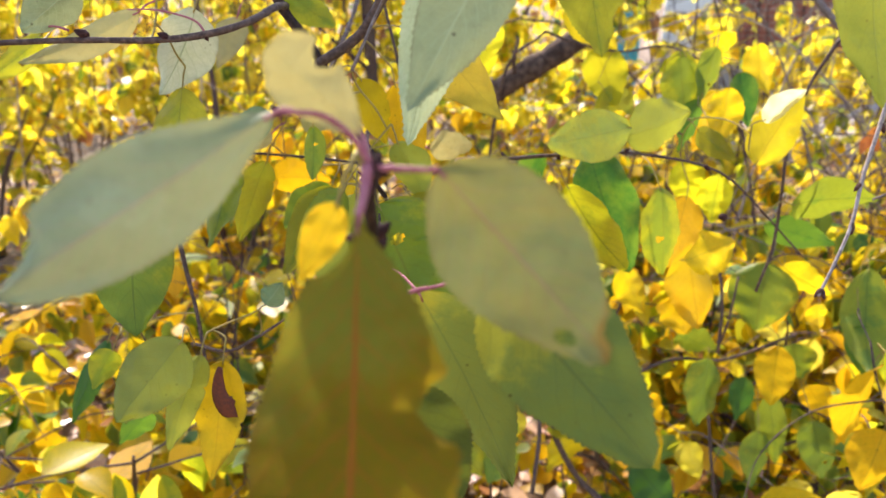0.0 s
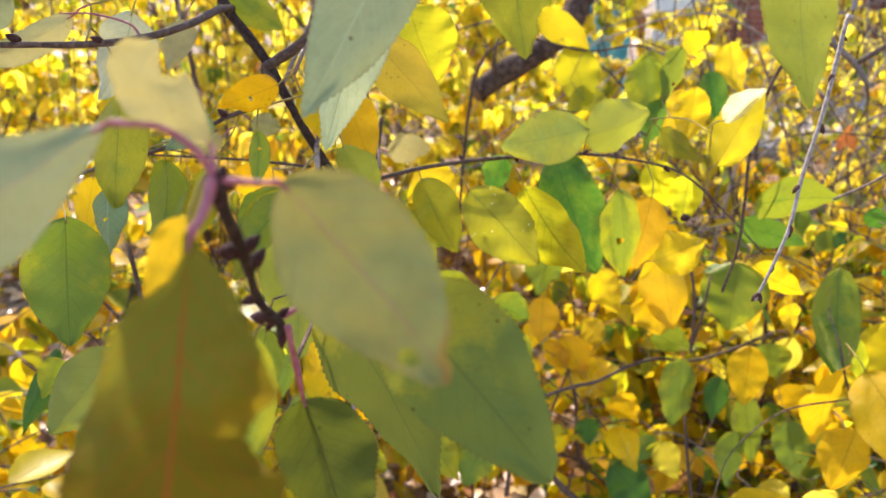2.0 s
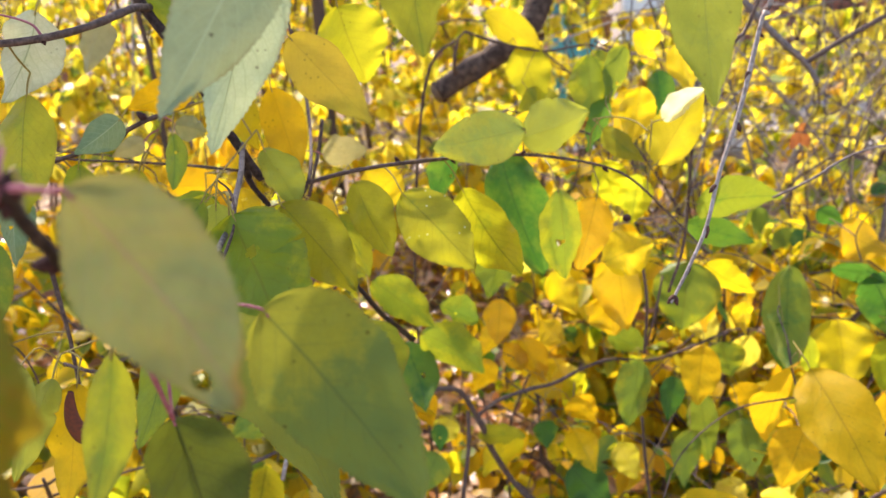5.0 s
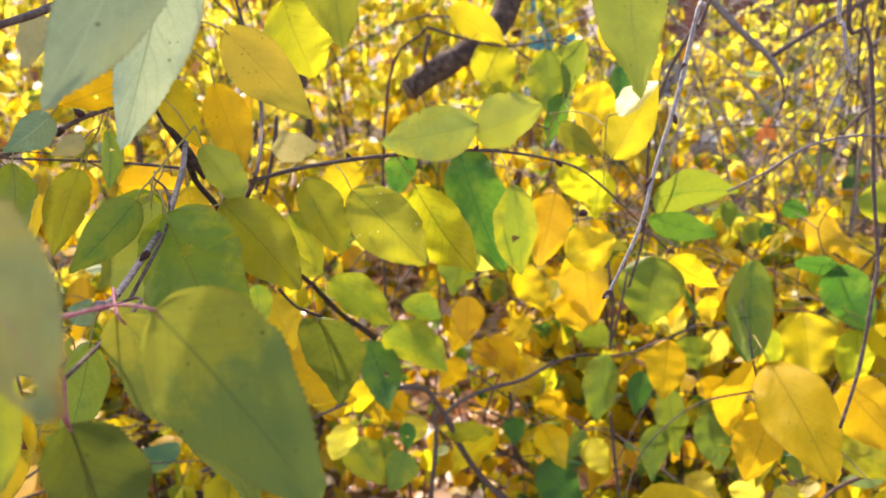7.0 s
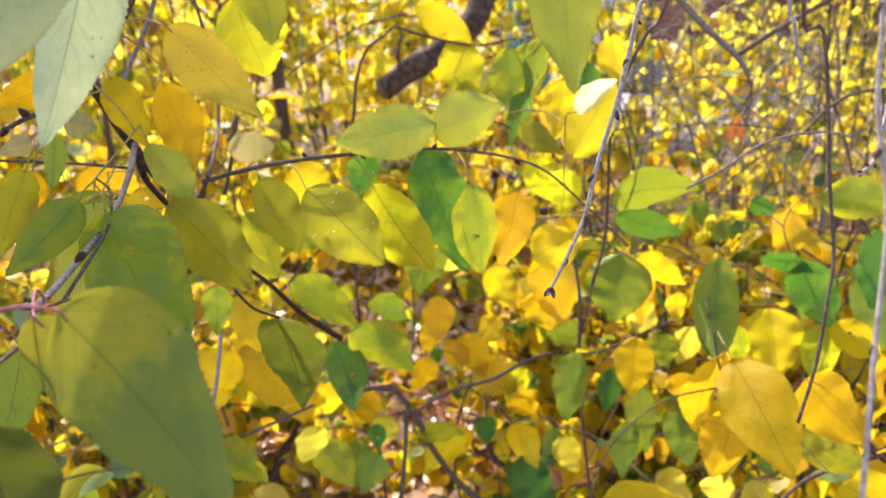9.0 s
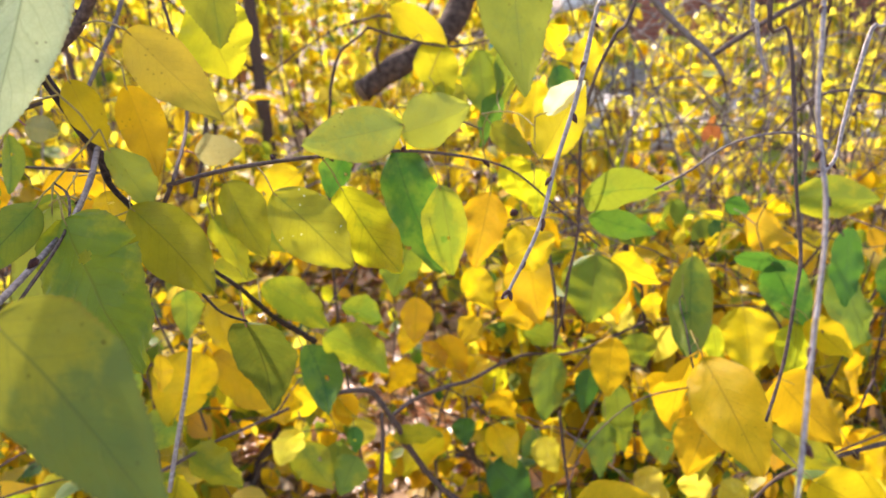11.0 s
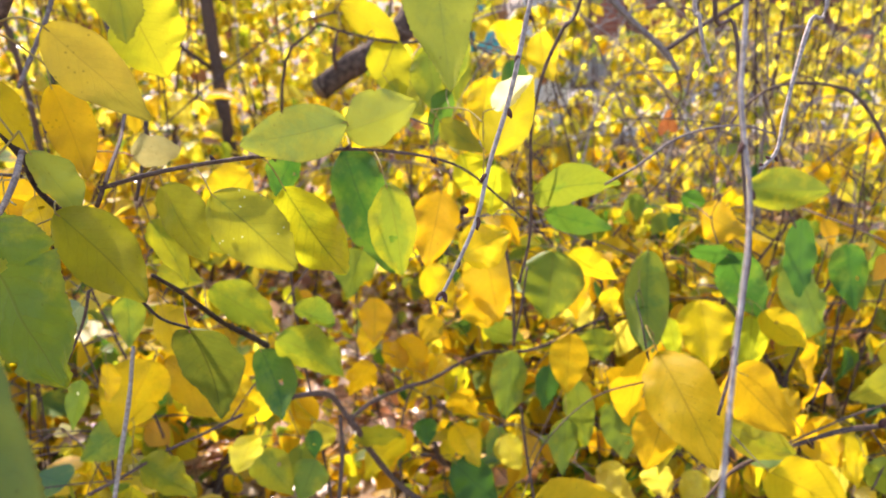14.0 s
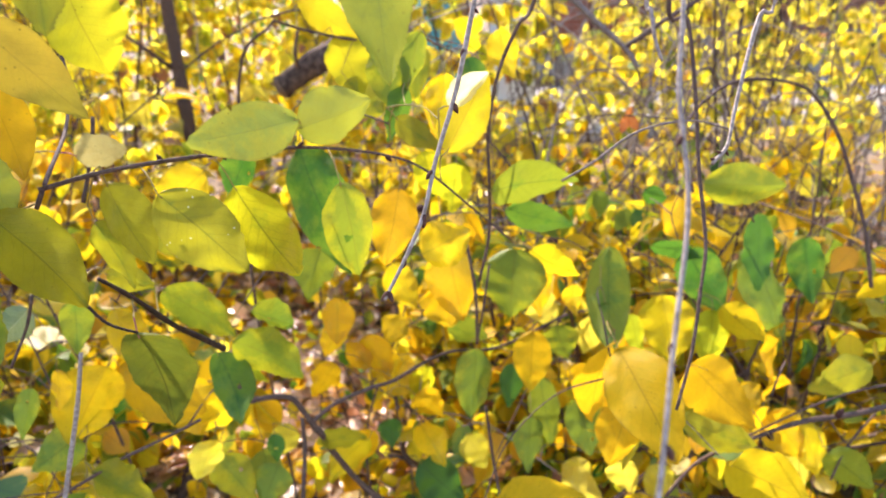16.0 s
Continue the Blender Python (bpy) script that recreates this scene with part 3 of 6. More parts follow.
GILT = [("gold", 3.5), ("pale", 2.5), ("yellow", 3.0), ("lemon", 1.2), ("olive", 1.8), ("green", 1.5), ("lime", 1.3), ("dark", 0.6), ("litter", 0.8)]
for x, y, h in ((-0.34, 1.62, 0.48), (0.55, 1.5, 0.5), (0.95, 1.32, 0.54), (1.35, 1.3, 0.56), (0.8, 1.95, 0.62)):
    i += 1
    shrub(x, y, h, (0, -0.05), 8, 11, 0.048, GILT, "low golden shrub with thin brown stems over the leaf litter", i, 0.34)
for x, y, h in ((-2.3, 3.3, 0.95), (-1.1, 3.5, 1.0), (-0.42, 3.2, 0.85), (0.5, 3.4, 0.9), (1.5, 3.1, 0.8), (2.6, 3.3, 0.8),
                (-2.9, 4.6, 1.7), (-2.2, 4.2, 1.7), (-1.5, 4.5, 1.75), (-0.8, 4.2, 1.7), (-0.1, 4.5, 1.7), (0.6, 4.3, 1.55), (1.3, 4.6, 1.4), (2.1, 4.3, 1.15), (2.9, 4.6, 1.2), (3.7, 4.4, 1.25)):
    i += 1
    shrub(x, y, h, (0, 0), 6 if x > 1.2 else 8, 5 if x > 1.2 else 11 if y < 4 else 14, 0.095 if x > 1.2 else 0.064, BRIGHT, farther, i, 0.5, 0.4)
for x, y, h in ((2.7, 6.2, 1.1), (3.5, 6.7, 1.15), (4.2, 6.1, 1.1), (4.9, 6.6, 1.15), (5.6, 6.2, 1.1), (6.3, 6.7, 1.1)):
    i += 1
    shrub(x, y, h, (0, 0), 6, 5, 0.115, BRIGHT, "yellow shrub growing on the far side of the path", i, 0.45, 0.3)


def weeping_shrub(x, y, height, spans, count, seed, label):
    """A small tree whose thin twigs hang down from limbs overhead, with few small leaves left on them."""
    rnd = random.Random(seed)
    ob = thing("weeping_shrub", label, "shrub")
    bm = bmesh.new()
    tube(bm, smooth_path([(x, y, -0.02), (x + 0.05, y, height * 0.5), (x - 0.05, y - 0.1, height)]), 0.012, 0.009, 9, 0.1)
    part("trunk", bm, BARK_MID, ob)
    leaves = []
    for dx, dy in spans:
        end = Vector((x + dx, y + dy, height * 1.02))
        path = smooth_path([(x - 0.05, y - 0.1, height - 0.02), (x + dx * 0.5, y + dy * 0.5, height + 0.12), end], 8)
        bm = bmesh.new()
        tube(bm, path, 0.015, 0.005, 7, 0.1)
        part("limb", bm, BARK_MID, ob)
        for _ in range(count):
            at = path[rnd.randrange(3, len(path))]
            drop = rnd.uniform(0.55, 1.3)
            sway = Vector((rnd.gauss(0, 0.22), rnd.gauss(0, 0.2), 0))
            line = smooth_path([at, at + sway * 0.7 + Vector((0, 0, -0.25 * drop)), at + sway + Vector((rnd.gauss(0, 0.03), 0, -0.6 * drop)), at + sway * 1.1 + Vector((rnd.gauss(0, 0.05), 0, -drop))], 4)
            bm = bmesh.new()
            tube(bm, line, rnd.uniform(0.0026, 0.005), 0.0014, 5, 0.1)
            for _ in range(2):  # side twigs
                p = line[rnd.randrange(4, len(line) - 1)]
                q = p + Vector((rnd.gauss(0, 0.14), rnd.gauss(0, 0.08), rnd.uniform(-0.2, 0.05)))
                tube(bm, smooth_path([p, p.lerp(q, 0.5) + Vector((0, 0, 0.03)), q], 3), 0.002, 0.001, 5)
            part("hanging_twig", bm, rnd.choice((BARK_MID, BARK_MID, BARK, BARK, BARK_GREY)), ob)
            for p in line[3:]:
                if rnd.random() < 0.5:
                    w = Vector((rnd.gauss(0, 0.5), rnd.gauss(0, 0.5), -1))
                    leaves.append((p, w, Vector((rnd.gauss(0, 0.6), -1, rnd.gauss(0, 0.6))), rnd.uniform(0.022, 0.045)))
    spread("foliage", ob, "bright", *(np.array([tuple(l[i]) for l in leaves]) for i in range(3)), np.array([l[3] for l in leaves]))
    return ob


weeping_shrub(2.0, 2.9, 1.75, ((-1.3, -0.9), (-0.8, -1.1), (-0.2, -1.0), (0.4, -0.8), (-1.2, -0.2), (-0.4, 0.3), (0.6, 0.2)), 21, 71, "weeping shrub with thin brown hanging twigs and small yellow leaves")
weeping_shrub(-0.9, 2.7, 1.8, ((-0.7, -0.5), (0.4, -0.6), (0.8, 0.0), (-0.4, 0.3)), 13, 72, "leafless-looking shrub with dark twigs and small yellow leaves")


# a dark trunk among the far shrubs
tree = thing("tree", "slim dark tree trunk with bare limbs behind the yellow shrubs", "tree")
bm = bmesh.new()
tube(bm, smooth_path([(-0.3, 3.7, -0.05), (-0.34, 3.68, 0.5), (-0.36, 3.66, 1.0), (-0.38, 3.64, 1.7), (-0.36, 3.6, 2.6)], 6), 0.036, 0.026, 12, 0.12)
part("trunk", bm, BARK_MID, tree)
for a, b, c in (((-0.36, 3.66, 0.86), (-0.62, 3.6, 1.1), (-0.95, 3.5, 1.5)), ((-0.37, 3.65, 1.2), (-0.2, 3.55, 1.45), (0.15, 3.4, 1.75)), ((-0.38, 3.62, 2.2), (-0.6, 3.7, 2.6), (-0.7, 3.8, 3.1)), ((-0.36, 3.6, 2.55), (-0.2, 3.5, 2.9), (-0.15, 3.45, 3.3))):
    bm = bmesh.new()
    tube(bm, smooth_path([a, b, c], 5), 0.013, 0.004, 8, 0.12)
    part("limb", bm, BARK_LIMB, tree)
# crown out of view, added along the sun's way to shade the near branches
rnd = random.Random(31)
crown = []
for k in range(84):  # twigs of the unseen crown, each with a clump of leaves
    d = Vector((rnd.gauss(0, 1), rnd.gauss(0, 1), rnd.gauss(0, 1))).normalized() * rnd.random() ** 0.4
    at = Vector((-0.95 + 0.6 * d.x, 3.65 + 0.6 * d.y, 3.5 + 0.8 * d.z))
    if k >= 56:  # the denser top, which shades the near sprig
        at = Vector((-1.05 + 0.5 * d.x, 3.65 + 0.5 * d.y, 4.4 + 0.45 * d.z))
    for _ in range(12):
        p = at + Vector((rnd.gauss(0, 0.09), rnd.gauss(0, 0.09), rnd.gauss(0, 0.09)))
        crown.append((p, Vector((rnd.gauss(0, 0.6), rnd.gauss(0, 0.6), -1)), Vector((rnd.gauss(0, 0.6), -1, rnd.gauss(0.3, 0.6))), rnd.uniform(0.05, 0.085)))
    if k % 3 == 0:
        bm = bmesh.new()
        tube(bm, smooth_path([(-0.38, 3.62, 2.4 + 0.003 * k), Vector((-0.6, 3.6, 2.8)).lerp(at, 0.5), at], 4), 0.012, 0.003, 6, 0.1)
        part("limb", bm, BARK_LIMB, tree)
spread("crown", tree, "yellow", *(np.array([tuple(l[i]) for l in crown]) for i in range(3)), np.array([l[3] for l in crown]), "yellow autumn crown")


# thin upright shoots between the shrubs
thicket = thing("thicket", "thin brown upright shoots growing between the shrubs", "shoots")
rnd = random.Random(11)
for _ in range(46):
    x, y = rnd.uniform(-0.7, 1.9), rnd.uniform(1.12, 2.0)
    h = rnd.uniform(0.6, 1.15)
    top = Vector((x + rnd.gauss(0, 0.16), y + rnd.gauss(0, 0.1), h))
    foot = Vector((x, y, -0.02))
    line = smooth_path([foot, foot.lerp(top, 0.4) + Vector((rnd.gauss(0, 0.04), 0, 0)), foot.lerp(top, 0.75) + Vector((rnd.gauss(0, 0.03), 0, 0)), top], 5)
    bm = bmesh.new()
    tube(bm, line, rnd.uniform(0.0022, 0.004), 0.0009, 6, 0.15)
    for k in range(rnd.randint(1, 4)):
        at = line[rnd.randrange(6, len(line))]
        end = at + Vector((rnd.gauss(0, 0.1), rnd.gauss(0, 0.06), rnd.uniform(0.02, 0.12)))
        tube(bm, smooth_path([at, at.lerp(end, 0.5) + Vector((0, 0, 0.012)), end], 3), 0.0014, 0.0007, 5)
    part("shoot", bm, BARK_MID if rnd.random() < 0.75 else BARK, thicket)


# wiry twigs crossing one another in front of the path
tangle = thing("twig_tangle", "tangle of thin grey-brown bare twigs arching between the shrubs", "twigs")
rnd = random.Random(17)
for _ in range(60):
    x, y = rnd.uniform(0.75, 2.3), rnd.uniform(1.5, 2.7)
    foot = Vector((x, y, -0.02))
    h = rnd.uniform(0.75, 1.3)
    swing = rnd.gauss(0, 0.4)
    top = foot + Vector((swing, rnd.gauss(-0.1, 0.15), h))
    end = top + Vector((swing * 0.9 + rnd.gauss(0, 0.15), rnd.gauss(-0.1, 0.1), -rnd.uniform(0.05, 0.55)))
    line = smooth_path([foot, foot.lerp(top, 0.5) + Vector((-swing * 0.25, 0, 0.06)), top, top.lerp(end, 0.5) + Vector((swing * 0.15, 0, 0.05)), end], 6)
    bm = bmesh.new()
    tube(bm, line, rnd.uniform(0.003, 0.0048), 0.0011, 6, 0.15)
    for k in range(rnd.randint(2, 5)):
        at = line[rnd.randrange(7, len(line) - 1)]
        out = at + Vector((rnd.gauss(0, 0.15), rnd.gauss(0, 0.08), rnd.uniform(-0.2, 0.12)))
        tube(bm, smooth_path([at, at.lerp(out, 0.5) + Vector((rnd.gauss(0, 0.02), 0, 0.03)), out], 4), 0.0017, 0.0008, 5)
    part("bare_twig", bm, rnd.choice((BARK_MID, BARK_TWIG, BARK_TWIG, BARK_GREY)), tangle)


# the hedge that closes the border
hedge = thing("hedge", "tall dense yellowing hedge closing the border", "hedge")
rnd = random.Random(21)
for k in range(26):
    x = -8.0 + 0.38 * k + rnd.uniform(-0.12, 0.12)
    y = 7.2 + rnd.uniform(-0.3, 0.3)
    bm = bmesh.new()
    tube(bm, smooth_path([(x, y, -0.05), (x + rnd.gauss(0, 0.1), y, 0.9), (x + rnd.gauss(0, 0.2), y, 1.4)], 4), 0.03, 0.01, 7, 0.15)
    part("stem", bm, BARK_MID, hedge)
for colour, count in (("bright", 2600), ("gold", 1800), ("olive", 1600), ("litter", 1500), ("dark", 700), ("yellow", 1500)):
    n = count
    places = np.stack([rng.uniform(-8.3, 1.7, n), 7.2 + rng.normal(0, 0.4, n), rng.uniform(0.02, 1.65, n)], 1)
    spread("foliage", hedge, colour, places, rng.normal(0, 0.6, (n, 3)) + (0, 0, -0.9), rng.normal(0, 0.6, (n, 3)) + (0, -1, 0.2), rng.uniform(0.06, 0.11, n))

# ---- the near branches, leaf by leaf ----
sprig = thing("leafy_sprig", "dark budded sprig with large dull green and browning leaves", "sprig")
twig(sprig, [(-0.0198, 0.2317, 1.1381), (-0.0204, 0.2314, 1.1431), (-0.0231, 0.2264, 1.1499), (-0.0241, 0.2198, 1.1580), (-0.0224, 0.2085, 1.1707), (-0.0202, 0.1959, 1.1829), (-0.0197, 0.1866, 1.1927), (-0.0188, 0.1782, 1.2017), (-0.0165, 0.1721, 1.2082)], 0.00167, 0.00174, BARK, label="dark knobbly spur twig", knots=0.25)
bud(sprig, (-0.0201, 0.1966, 1.1819), (-0.0066, -0.0000, -0.0001), 0.0066)
bud(sprig, (-0.0201, 0.1966, 1.1819), (0.0039, 0.0012, 0.0034), 0.0053)
bud(sprig, (-0.0218, 0.2080, 1.1724), (0.0036, 0.0016, 0.0044), 0.0058)
bud(sprig, (-0.0242, 0.2214, 1.1565), (-0.0045, -0.0004, -0.0010), 0.0046)
bud(sprig, (-0.0218, 0.2300, 1.1451), (-0.0067, 0.0002, 0.0006), 0.0067)
bud(sprig, (-0.0202, 0.2311, 1.1453), (0.0027, 0.0009, 0.0024), 0.0037)
bud(sprig, (-0.0218, 0.2315, 1.1464), (-0.0021, -0.0017, -0.0046), 0.0053)
bud(sprig, (-0.0165, 0.1719, 1.2077), (0.0035, 0.0005, 0.0014), 0.0038)
bud(sprig, (-0.0175, 0.1735, 1.2062), (-0.0025, -0.0007, -0.0020), 0.0033)
bud(sprig, (-0.0168, 0.1721, 1.2082), (0.0010, 0.0012, 0.0033), 0.0036)
bud(sprig, (-0.0181, 0.1742, 1.2053), (-0.0001, -0.0012, -0.0034), 0.0036)
bud(sprig, (-0.0162, 0.1727, 1.2071), (0.0025, -0.0002, -0.0005), 0.0026)
bud(sprig, (-0.0198, 0.2319, 1.1387), (-0.0003, -0.0015, -0.0040), 0.0043)
leaf(sprig, (-0.0383, 0.1659, 1.2233), (-0.0959, 0.1394, 1.1885), 0.0262, "ashen", shape="obovate", stalk=(-0.0348, 0.1681, 1.2231), label="pale dull green leaf folded along its pink midrib, its tip half eaten", fold=0.35, bow=0.04, twist=0.0, bites=[(1.0, 0.93, 0.2, -1)])
leaf(sprig, (-0.0196, 0.1556, 1.2010), (-0.0191, 0.1017, 1.1348), 0.0437, "brown", shape="obovate", stalk=(-0.0195, 0.1576, 1.2022), label="browning olive leaf with a torn rim and a red midrib", fold=0.1, bow=0.02, twist=0.0, bites=[(0.5, 0.42, 0.085, 1), (0.06, 0.9, 0.11, -1)])
leaf(sprig, (-0.0012, 0.1662, 1.2096), (0.0371, 0.1418, 1.1717), 0.0341, "dull", shape="oval", stalk=(-0.0030, 0.1668, 1.2095), label="dull olive green leaf with a nibbled tip", fold=0.06, bow=0.05, twist=0.0, bites=[(0.93, 0.45, 0.06, 1)], hole=(0.83, -0.5, 0.045, 0.22))
leaf(sprig, (-0.0208, 0.1820, 1.2150), (-0.0446, 0.1865, 1.2361), 0.0205, "cream", roll=-10, shape="blunt", stalk=(-0.0184, 0.1738, 1.2099), label="creamy yellow lobed leaf curling at its end", fold=0.15, bow=0.05, twist=0.0, bites=[(0.62, 0.6, 0.13, -1), (0.97, 0.3, 0.1, 1)])
leaf(sprig, (-0.0272, 0.1779, 1.1978), (-0.0361, 0.1663, 1.1806), 0.0113, "gold", fold=0.05, bow=0.0, twist=0.0)
twig(sprig, [(-0.0190, 0.2320, 1.1447), (-0.0151, 0.2347, 1.1464), (-0.0102, 0.2373, 1.1476), (-0.0053, 0.2395, 1.1477)], 0.00107, 0.00080, BARK_RED, name="petiole", label="pinkish red leaf stalk", knots=0.05)
twig(sprig, [(-0.0179, 0.1726, 1.2095), (-0.0218, 0.1727, 1.2158), (-0.0287, 0.1706, 1.2216), (-0.0383, 0.1659, 1.2233)], 0.00111, 0.00065, BARK_RED, name="petiole", label="long pinkish red leaf stalk", knots=0.05)
twig(sprig, [(-0.0186, 0.1723, 1.2089), (-0.0189, 0.1663, 1.2041), (-0.0196, 0.1552, 1.1998)], 0.00167, 0.00090, BARK_RED, name="petiole", label="thick pinkish red leaf stalk", knots=0.05)
twig(sprig, [(-0.0161, 0.1722, 1.2086), (-0.0087, 0.1682, 1.2092), (0.0001, 0.1661, 1.2093)], 0.00104, 0.00060, BARK_RED, name="petiole", label="pinkish red leaf stalk", knots=0.05)
leaf(sprig, (-0.0113, 0.2851, 1.1270), (0.0340, 0.2898, 1.0228), 0.0452, "mottled", roll=8, stalk=(-0.0395, 0.3537, 1.1050), label="olive green leaf with a finely toothed rim", fold=0.12)
leaf(sprig, (0.0189, 0.2415, 1.1475), (0.0719, 0.2049, 1.0967), 0.0505, "mottled", shape="broad", stalk=(-0.0053, 0.2395, 1.1477), label="broad leaf, half green and half yellowing", fold=0.05, bow=0.03, twist=0.0)
leaf(sprig, (-0.0173, 0.2448, 1.1040), (0.0018, 0.2154, 1.0524), 0.0409, "fern", roll=10, fold=0.12)
twig(sprig, [(-0.0166, 0.2273, 1.1436), (-0.0163, 0.2286, 1.1356), (-0.0172, 0.2357, 1.1229), (-0.0171, 0.2446, 1.1034)], 0.00122, 0.00074, BARK_RED, name="petiole", label="pinkish red leaf stalk", knots=0.05)
leaf(sprig, (-0.0309, 0.2370, 1.1351), (-0.0389, 0.2155, 1.0819), 0.0204, "olive", roll=20, shape="lance", stalk=(-0.0240, 0.2277, 1.1446))
leaf(sprig, (-0.0606, 0.4833, 1.1160), (-0.0635, 0.4448, 1.0101), 0.0589, "sage", roll=8, shape="oval", fold=0.1, bow=0.0)
leaf(sprig, (-0.0597, 0.3626, 1.0768), (-0.0755, 0.3431, 1.0232), 0.0252, "green", roll=15)

branch = thing("leafy_branch", "forked dark branch with grey twigs and yellowing green leaves", "branch")
twig(branch, [(-0.1350, 0.5888, 1.2596), (-0.1253, 0.5905, 1.2351), (-0.1041, 0.5901, 1.2047), (-0.0888, 0.5899, 1.1749), (-0.0706, 0.5874, 1.1389), (-0.0507, 0.5858, 1.1051)], 0.00470, 0.00351, BARK, name="stem", label="dark rough main stem", knots=0.14)
twig(branch, [(-0.0656, 0.5939, 1.1275), (-0.0626, 0.5951, 1.1015), (-0.0489, 0.5973, 1.0783), (-0.0472, 0.5918, 1.0631), (-0.0539, 0.5887, 1.0546)], 0.00311, 0.00138, BARK)
twig(branch, [(-0.3300, 0.4600, 1.2160), (-0.2405, 0.4781, 1.2187), (-0.1873, 0.4781, 1.2187), (-0.1558, 0.4898, 1.2216), (-0.1336, 0.5136, 1.2283), (-0.1236, 0.5593, 1.2372), (-0.1231, 0.5913, 1.2371)], 0.00174, 0.00305, BARK_MID, label="smooth grey-brown twig")
bud(branch, (-0.2281, 0.4791, 1.2213), (-0.0088, 0.0012, 0.0034), 0.0096)
bud(branch, (-0.1766, 0.4787, 1.2203), (-0.0071, 0.0010, 0.0027), 0.0077)
bud(branch, (-0.1565, 0.4898, 1.2216), (0.0025, -0.0015, -0.0041), 0.0051)
twig(branch, [(-0.0967, 0.5870, 1.1670), (-0.1326, 0.5722, 1.1556), (-0.1697, 0.5656, 1.1374), (-0.2326, 0.5591, 1.1195), (-0.2758, 0.5547, 1.1076), (-0.3102, 0.5519, 1.0998)], 0.00201, 0.00130, BARK_MID)
bud(branch, (-0.1304, 0.5727, 1.1568), (-0.0073, 0.0021, 0.0058), 0.0096)
bud(branch, (-0.1457, 0.5703, 1.1503), (-0.0044, -0.0025, -0.0070), 0.0086)
bud(branch, (-0.2585, 0.5562, 1.1115), (-0.0044, -0.0030, -0.0081), 0.0097)
twig(branch, [(-0.0944, 0.5866, 1.1805), (-0.1010, 0.5875, 1.1917), (-0.0921, 0.5876, 1.1978), (-0.0777, 0.5874, 1.2062), (-0.0632, 0.5843, 1.2181), (-0.0493, 0.5809, 1.2381), (-0.0387, 0.5783, 1.2599)], 0.00410, 0.00426, BARK_MID, name="stem", label="brown side stem", knots=0.1)
bud(branch, (-0.0589, 0.5854, 1.2268), (-0.0036, 0.0017, 0.0046), 0.0060)
bud(branch, (-0.0991, 0.5874, 1.1972), (0.0033, 0.0014, 0.0037), 0.0052)
twig(branch, [(-0.0585, 0.5832, 1.2208), (-0.0443, 0.5650, 1.2236), (-0.0273, 0.5437, 1.2235), (-0.0105, 0.5210, 1.2194)], 0.00080, 0.00054, STALK, name="petiole")
twig(branch, [(-0.0857, 0.8004, 1.2561), (-0.0905, 0.7929, 1.2356), (-0.0997, 0.7836, 1.2100), (-0.1115, 0.7747, 1.1856), (-0.1262, 0.7636, 1.1552)], 0.00247, 0.00218, BARK_TWIG)
twig(branch, [(-0.2376, 0.6328, 1.1174), (-0.2151, 0.6316, 1.1142), (-0.1605, 0.6305, 1.1111), (-0.1157, 0.6195, 1.1101), (-0.0725, 0.5983, 1.1103)], 0.00094, 0.00136, BARK_MID)
twig(branch, [(-0.0592, 0.5914, 1.1439), (-0.0636, 0.5860, 1.1319), (-0.0590, 0.5538, 1.1196), (-0.0573, 0.5220, 1.1083), (-0.0485, 0.4688, 1.1053), (-0.0476, 0.4438, 1.1038), (-0.0395, 0.3537, 1.1050), (-0.0371, 0.3277, 1.1124)], 0.00240, 0.00173, BARK_TWIG, label="smooth grey twig curving forward", knots=0.08)
bud(branch, (-0.0573, 0.5220, 1.1083), (-0.0051, -0.0006, -0.0017), 0.0054)
bud(branch, (-0.0476, 0.4438, 1.1038), (-0.0027, -0.0008, -0.0021), 0.0035)
bud(branch, (-0.0395, 0.3537, 1.1050), (0.0026, 0.0001, 0.0004), 0.0027)
bud(branch, (-0.0359, 0.3968, 1.1123), (-0.0049, -0.0017, -0.0047), 0.0070)
twig(branch, [(-0.0573, 0.5220, 1.1083), (-0.0644, 0.5241, 1.1112), (-0.0721, 0.5241, 1.1110), (-0.0793, 0.5221, 1.1057)], 0.00079, 0.00059, STALK, name="petiole")
twig(branch, [(-0.1558, 0.4901, 1.2223), (-0.1637, 0.4931, 1.2305), (-0.1866, 0.4952, 1.2365), (-0.2031, 0.4849, 1.2373)], 0.00091, 0.00053, BARK_RED, name="petiole")
twig(branch, [(-0.2405, 0.4803, 1.2248), (-0.2511, 0.4812, 1.2272), (-0.2688, 0.4804, 1.2249)], 0.00089, 0.00053, BARK_RED, name="petiole")
leaf(branch, (0.0293, 0.2890, 1.2838), (-0.0130, 0.2613, 1.2078), 0.0333, "grey", shape="lance", label="grey-green leaf with a small brown-rimmed spot", bow=0.03, fold=0.1, twist=0.0)
leaf(branch, (0.0090, 0.3623, 1.2748), (-0.0163, 0.3284, 1.1815), 0.0350, "silver", label="pale grey-green pointed leaf with a toothed rim", fold=0.4, twist=0.0)
leaf(branch, (0.0673, 0.3795, 1.2841), (0.0767, 0.3558, 1.2189), 0.0388, "olive", bites=[(0.72, 0.25, 0.08, 1)], twist=0.0)
leaf(branch, (0.2050, 0.3739, 1.2831), (0.2089, 0.3424, 1.1967), 0.0379, "sage", label="sage green leaf with a long pointed tip", twist=0.0)
leaf(branch, (-0.2000, 0.4948, 1.2353), (-0.2790, 0.4834, 1.2039), 0.0229, "cream", roll=20, shape="oval", fold=0.27, bow=0.11)
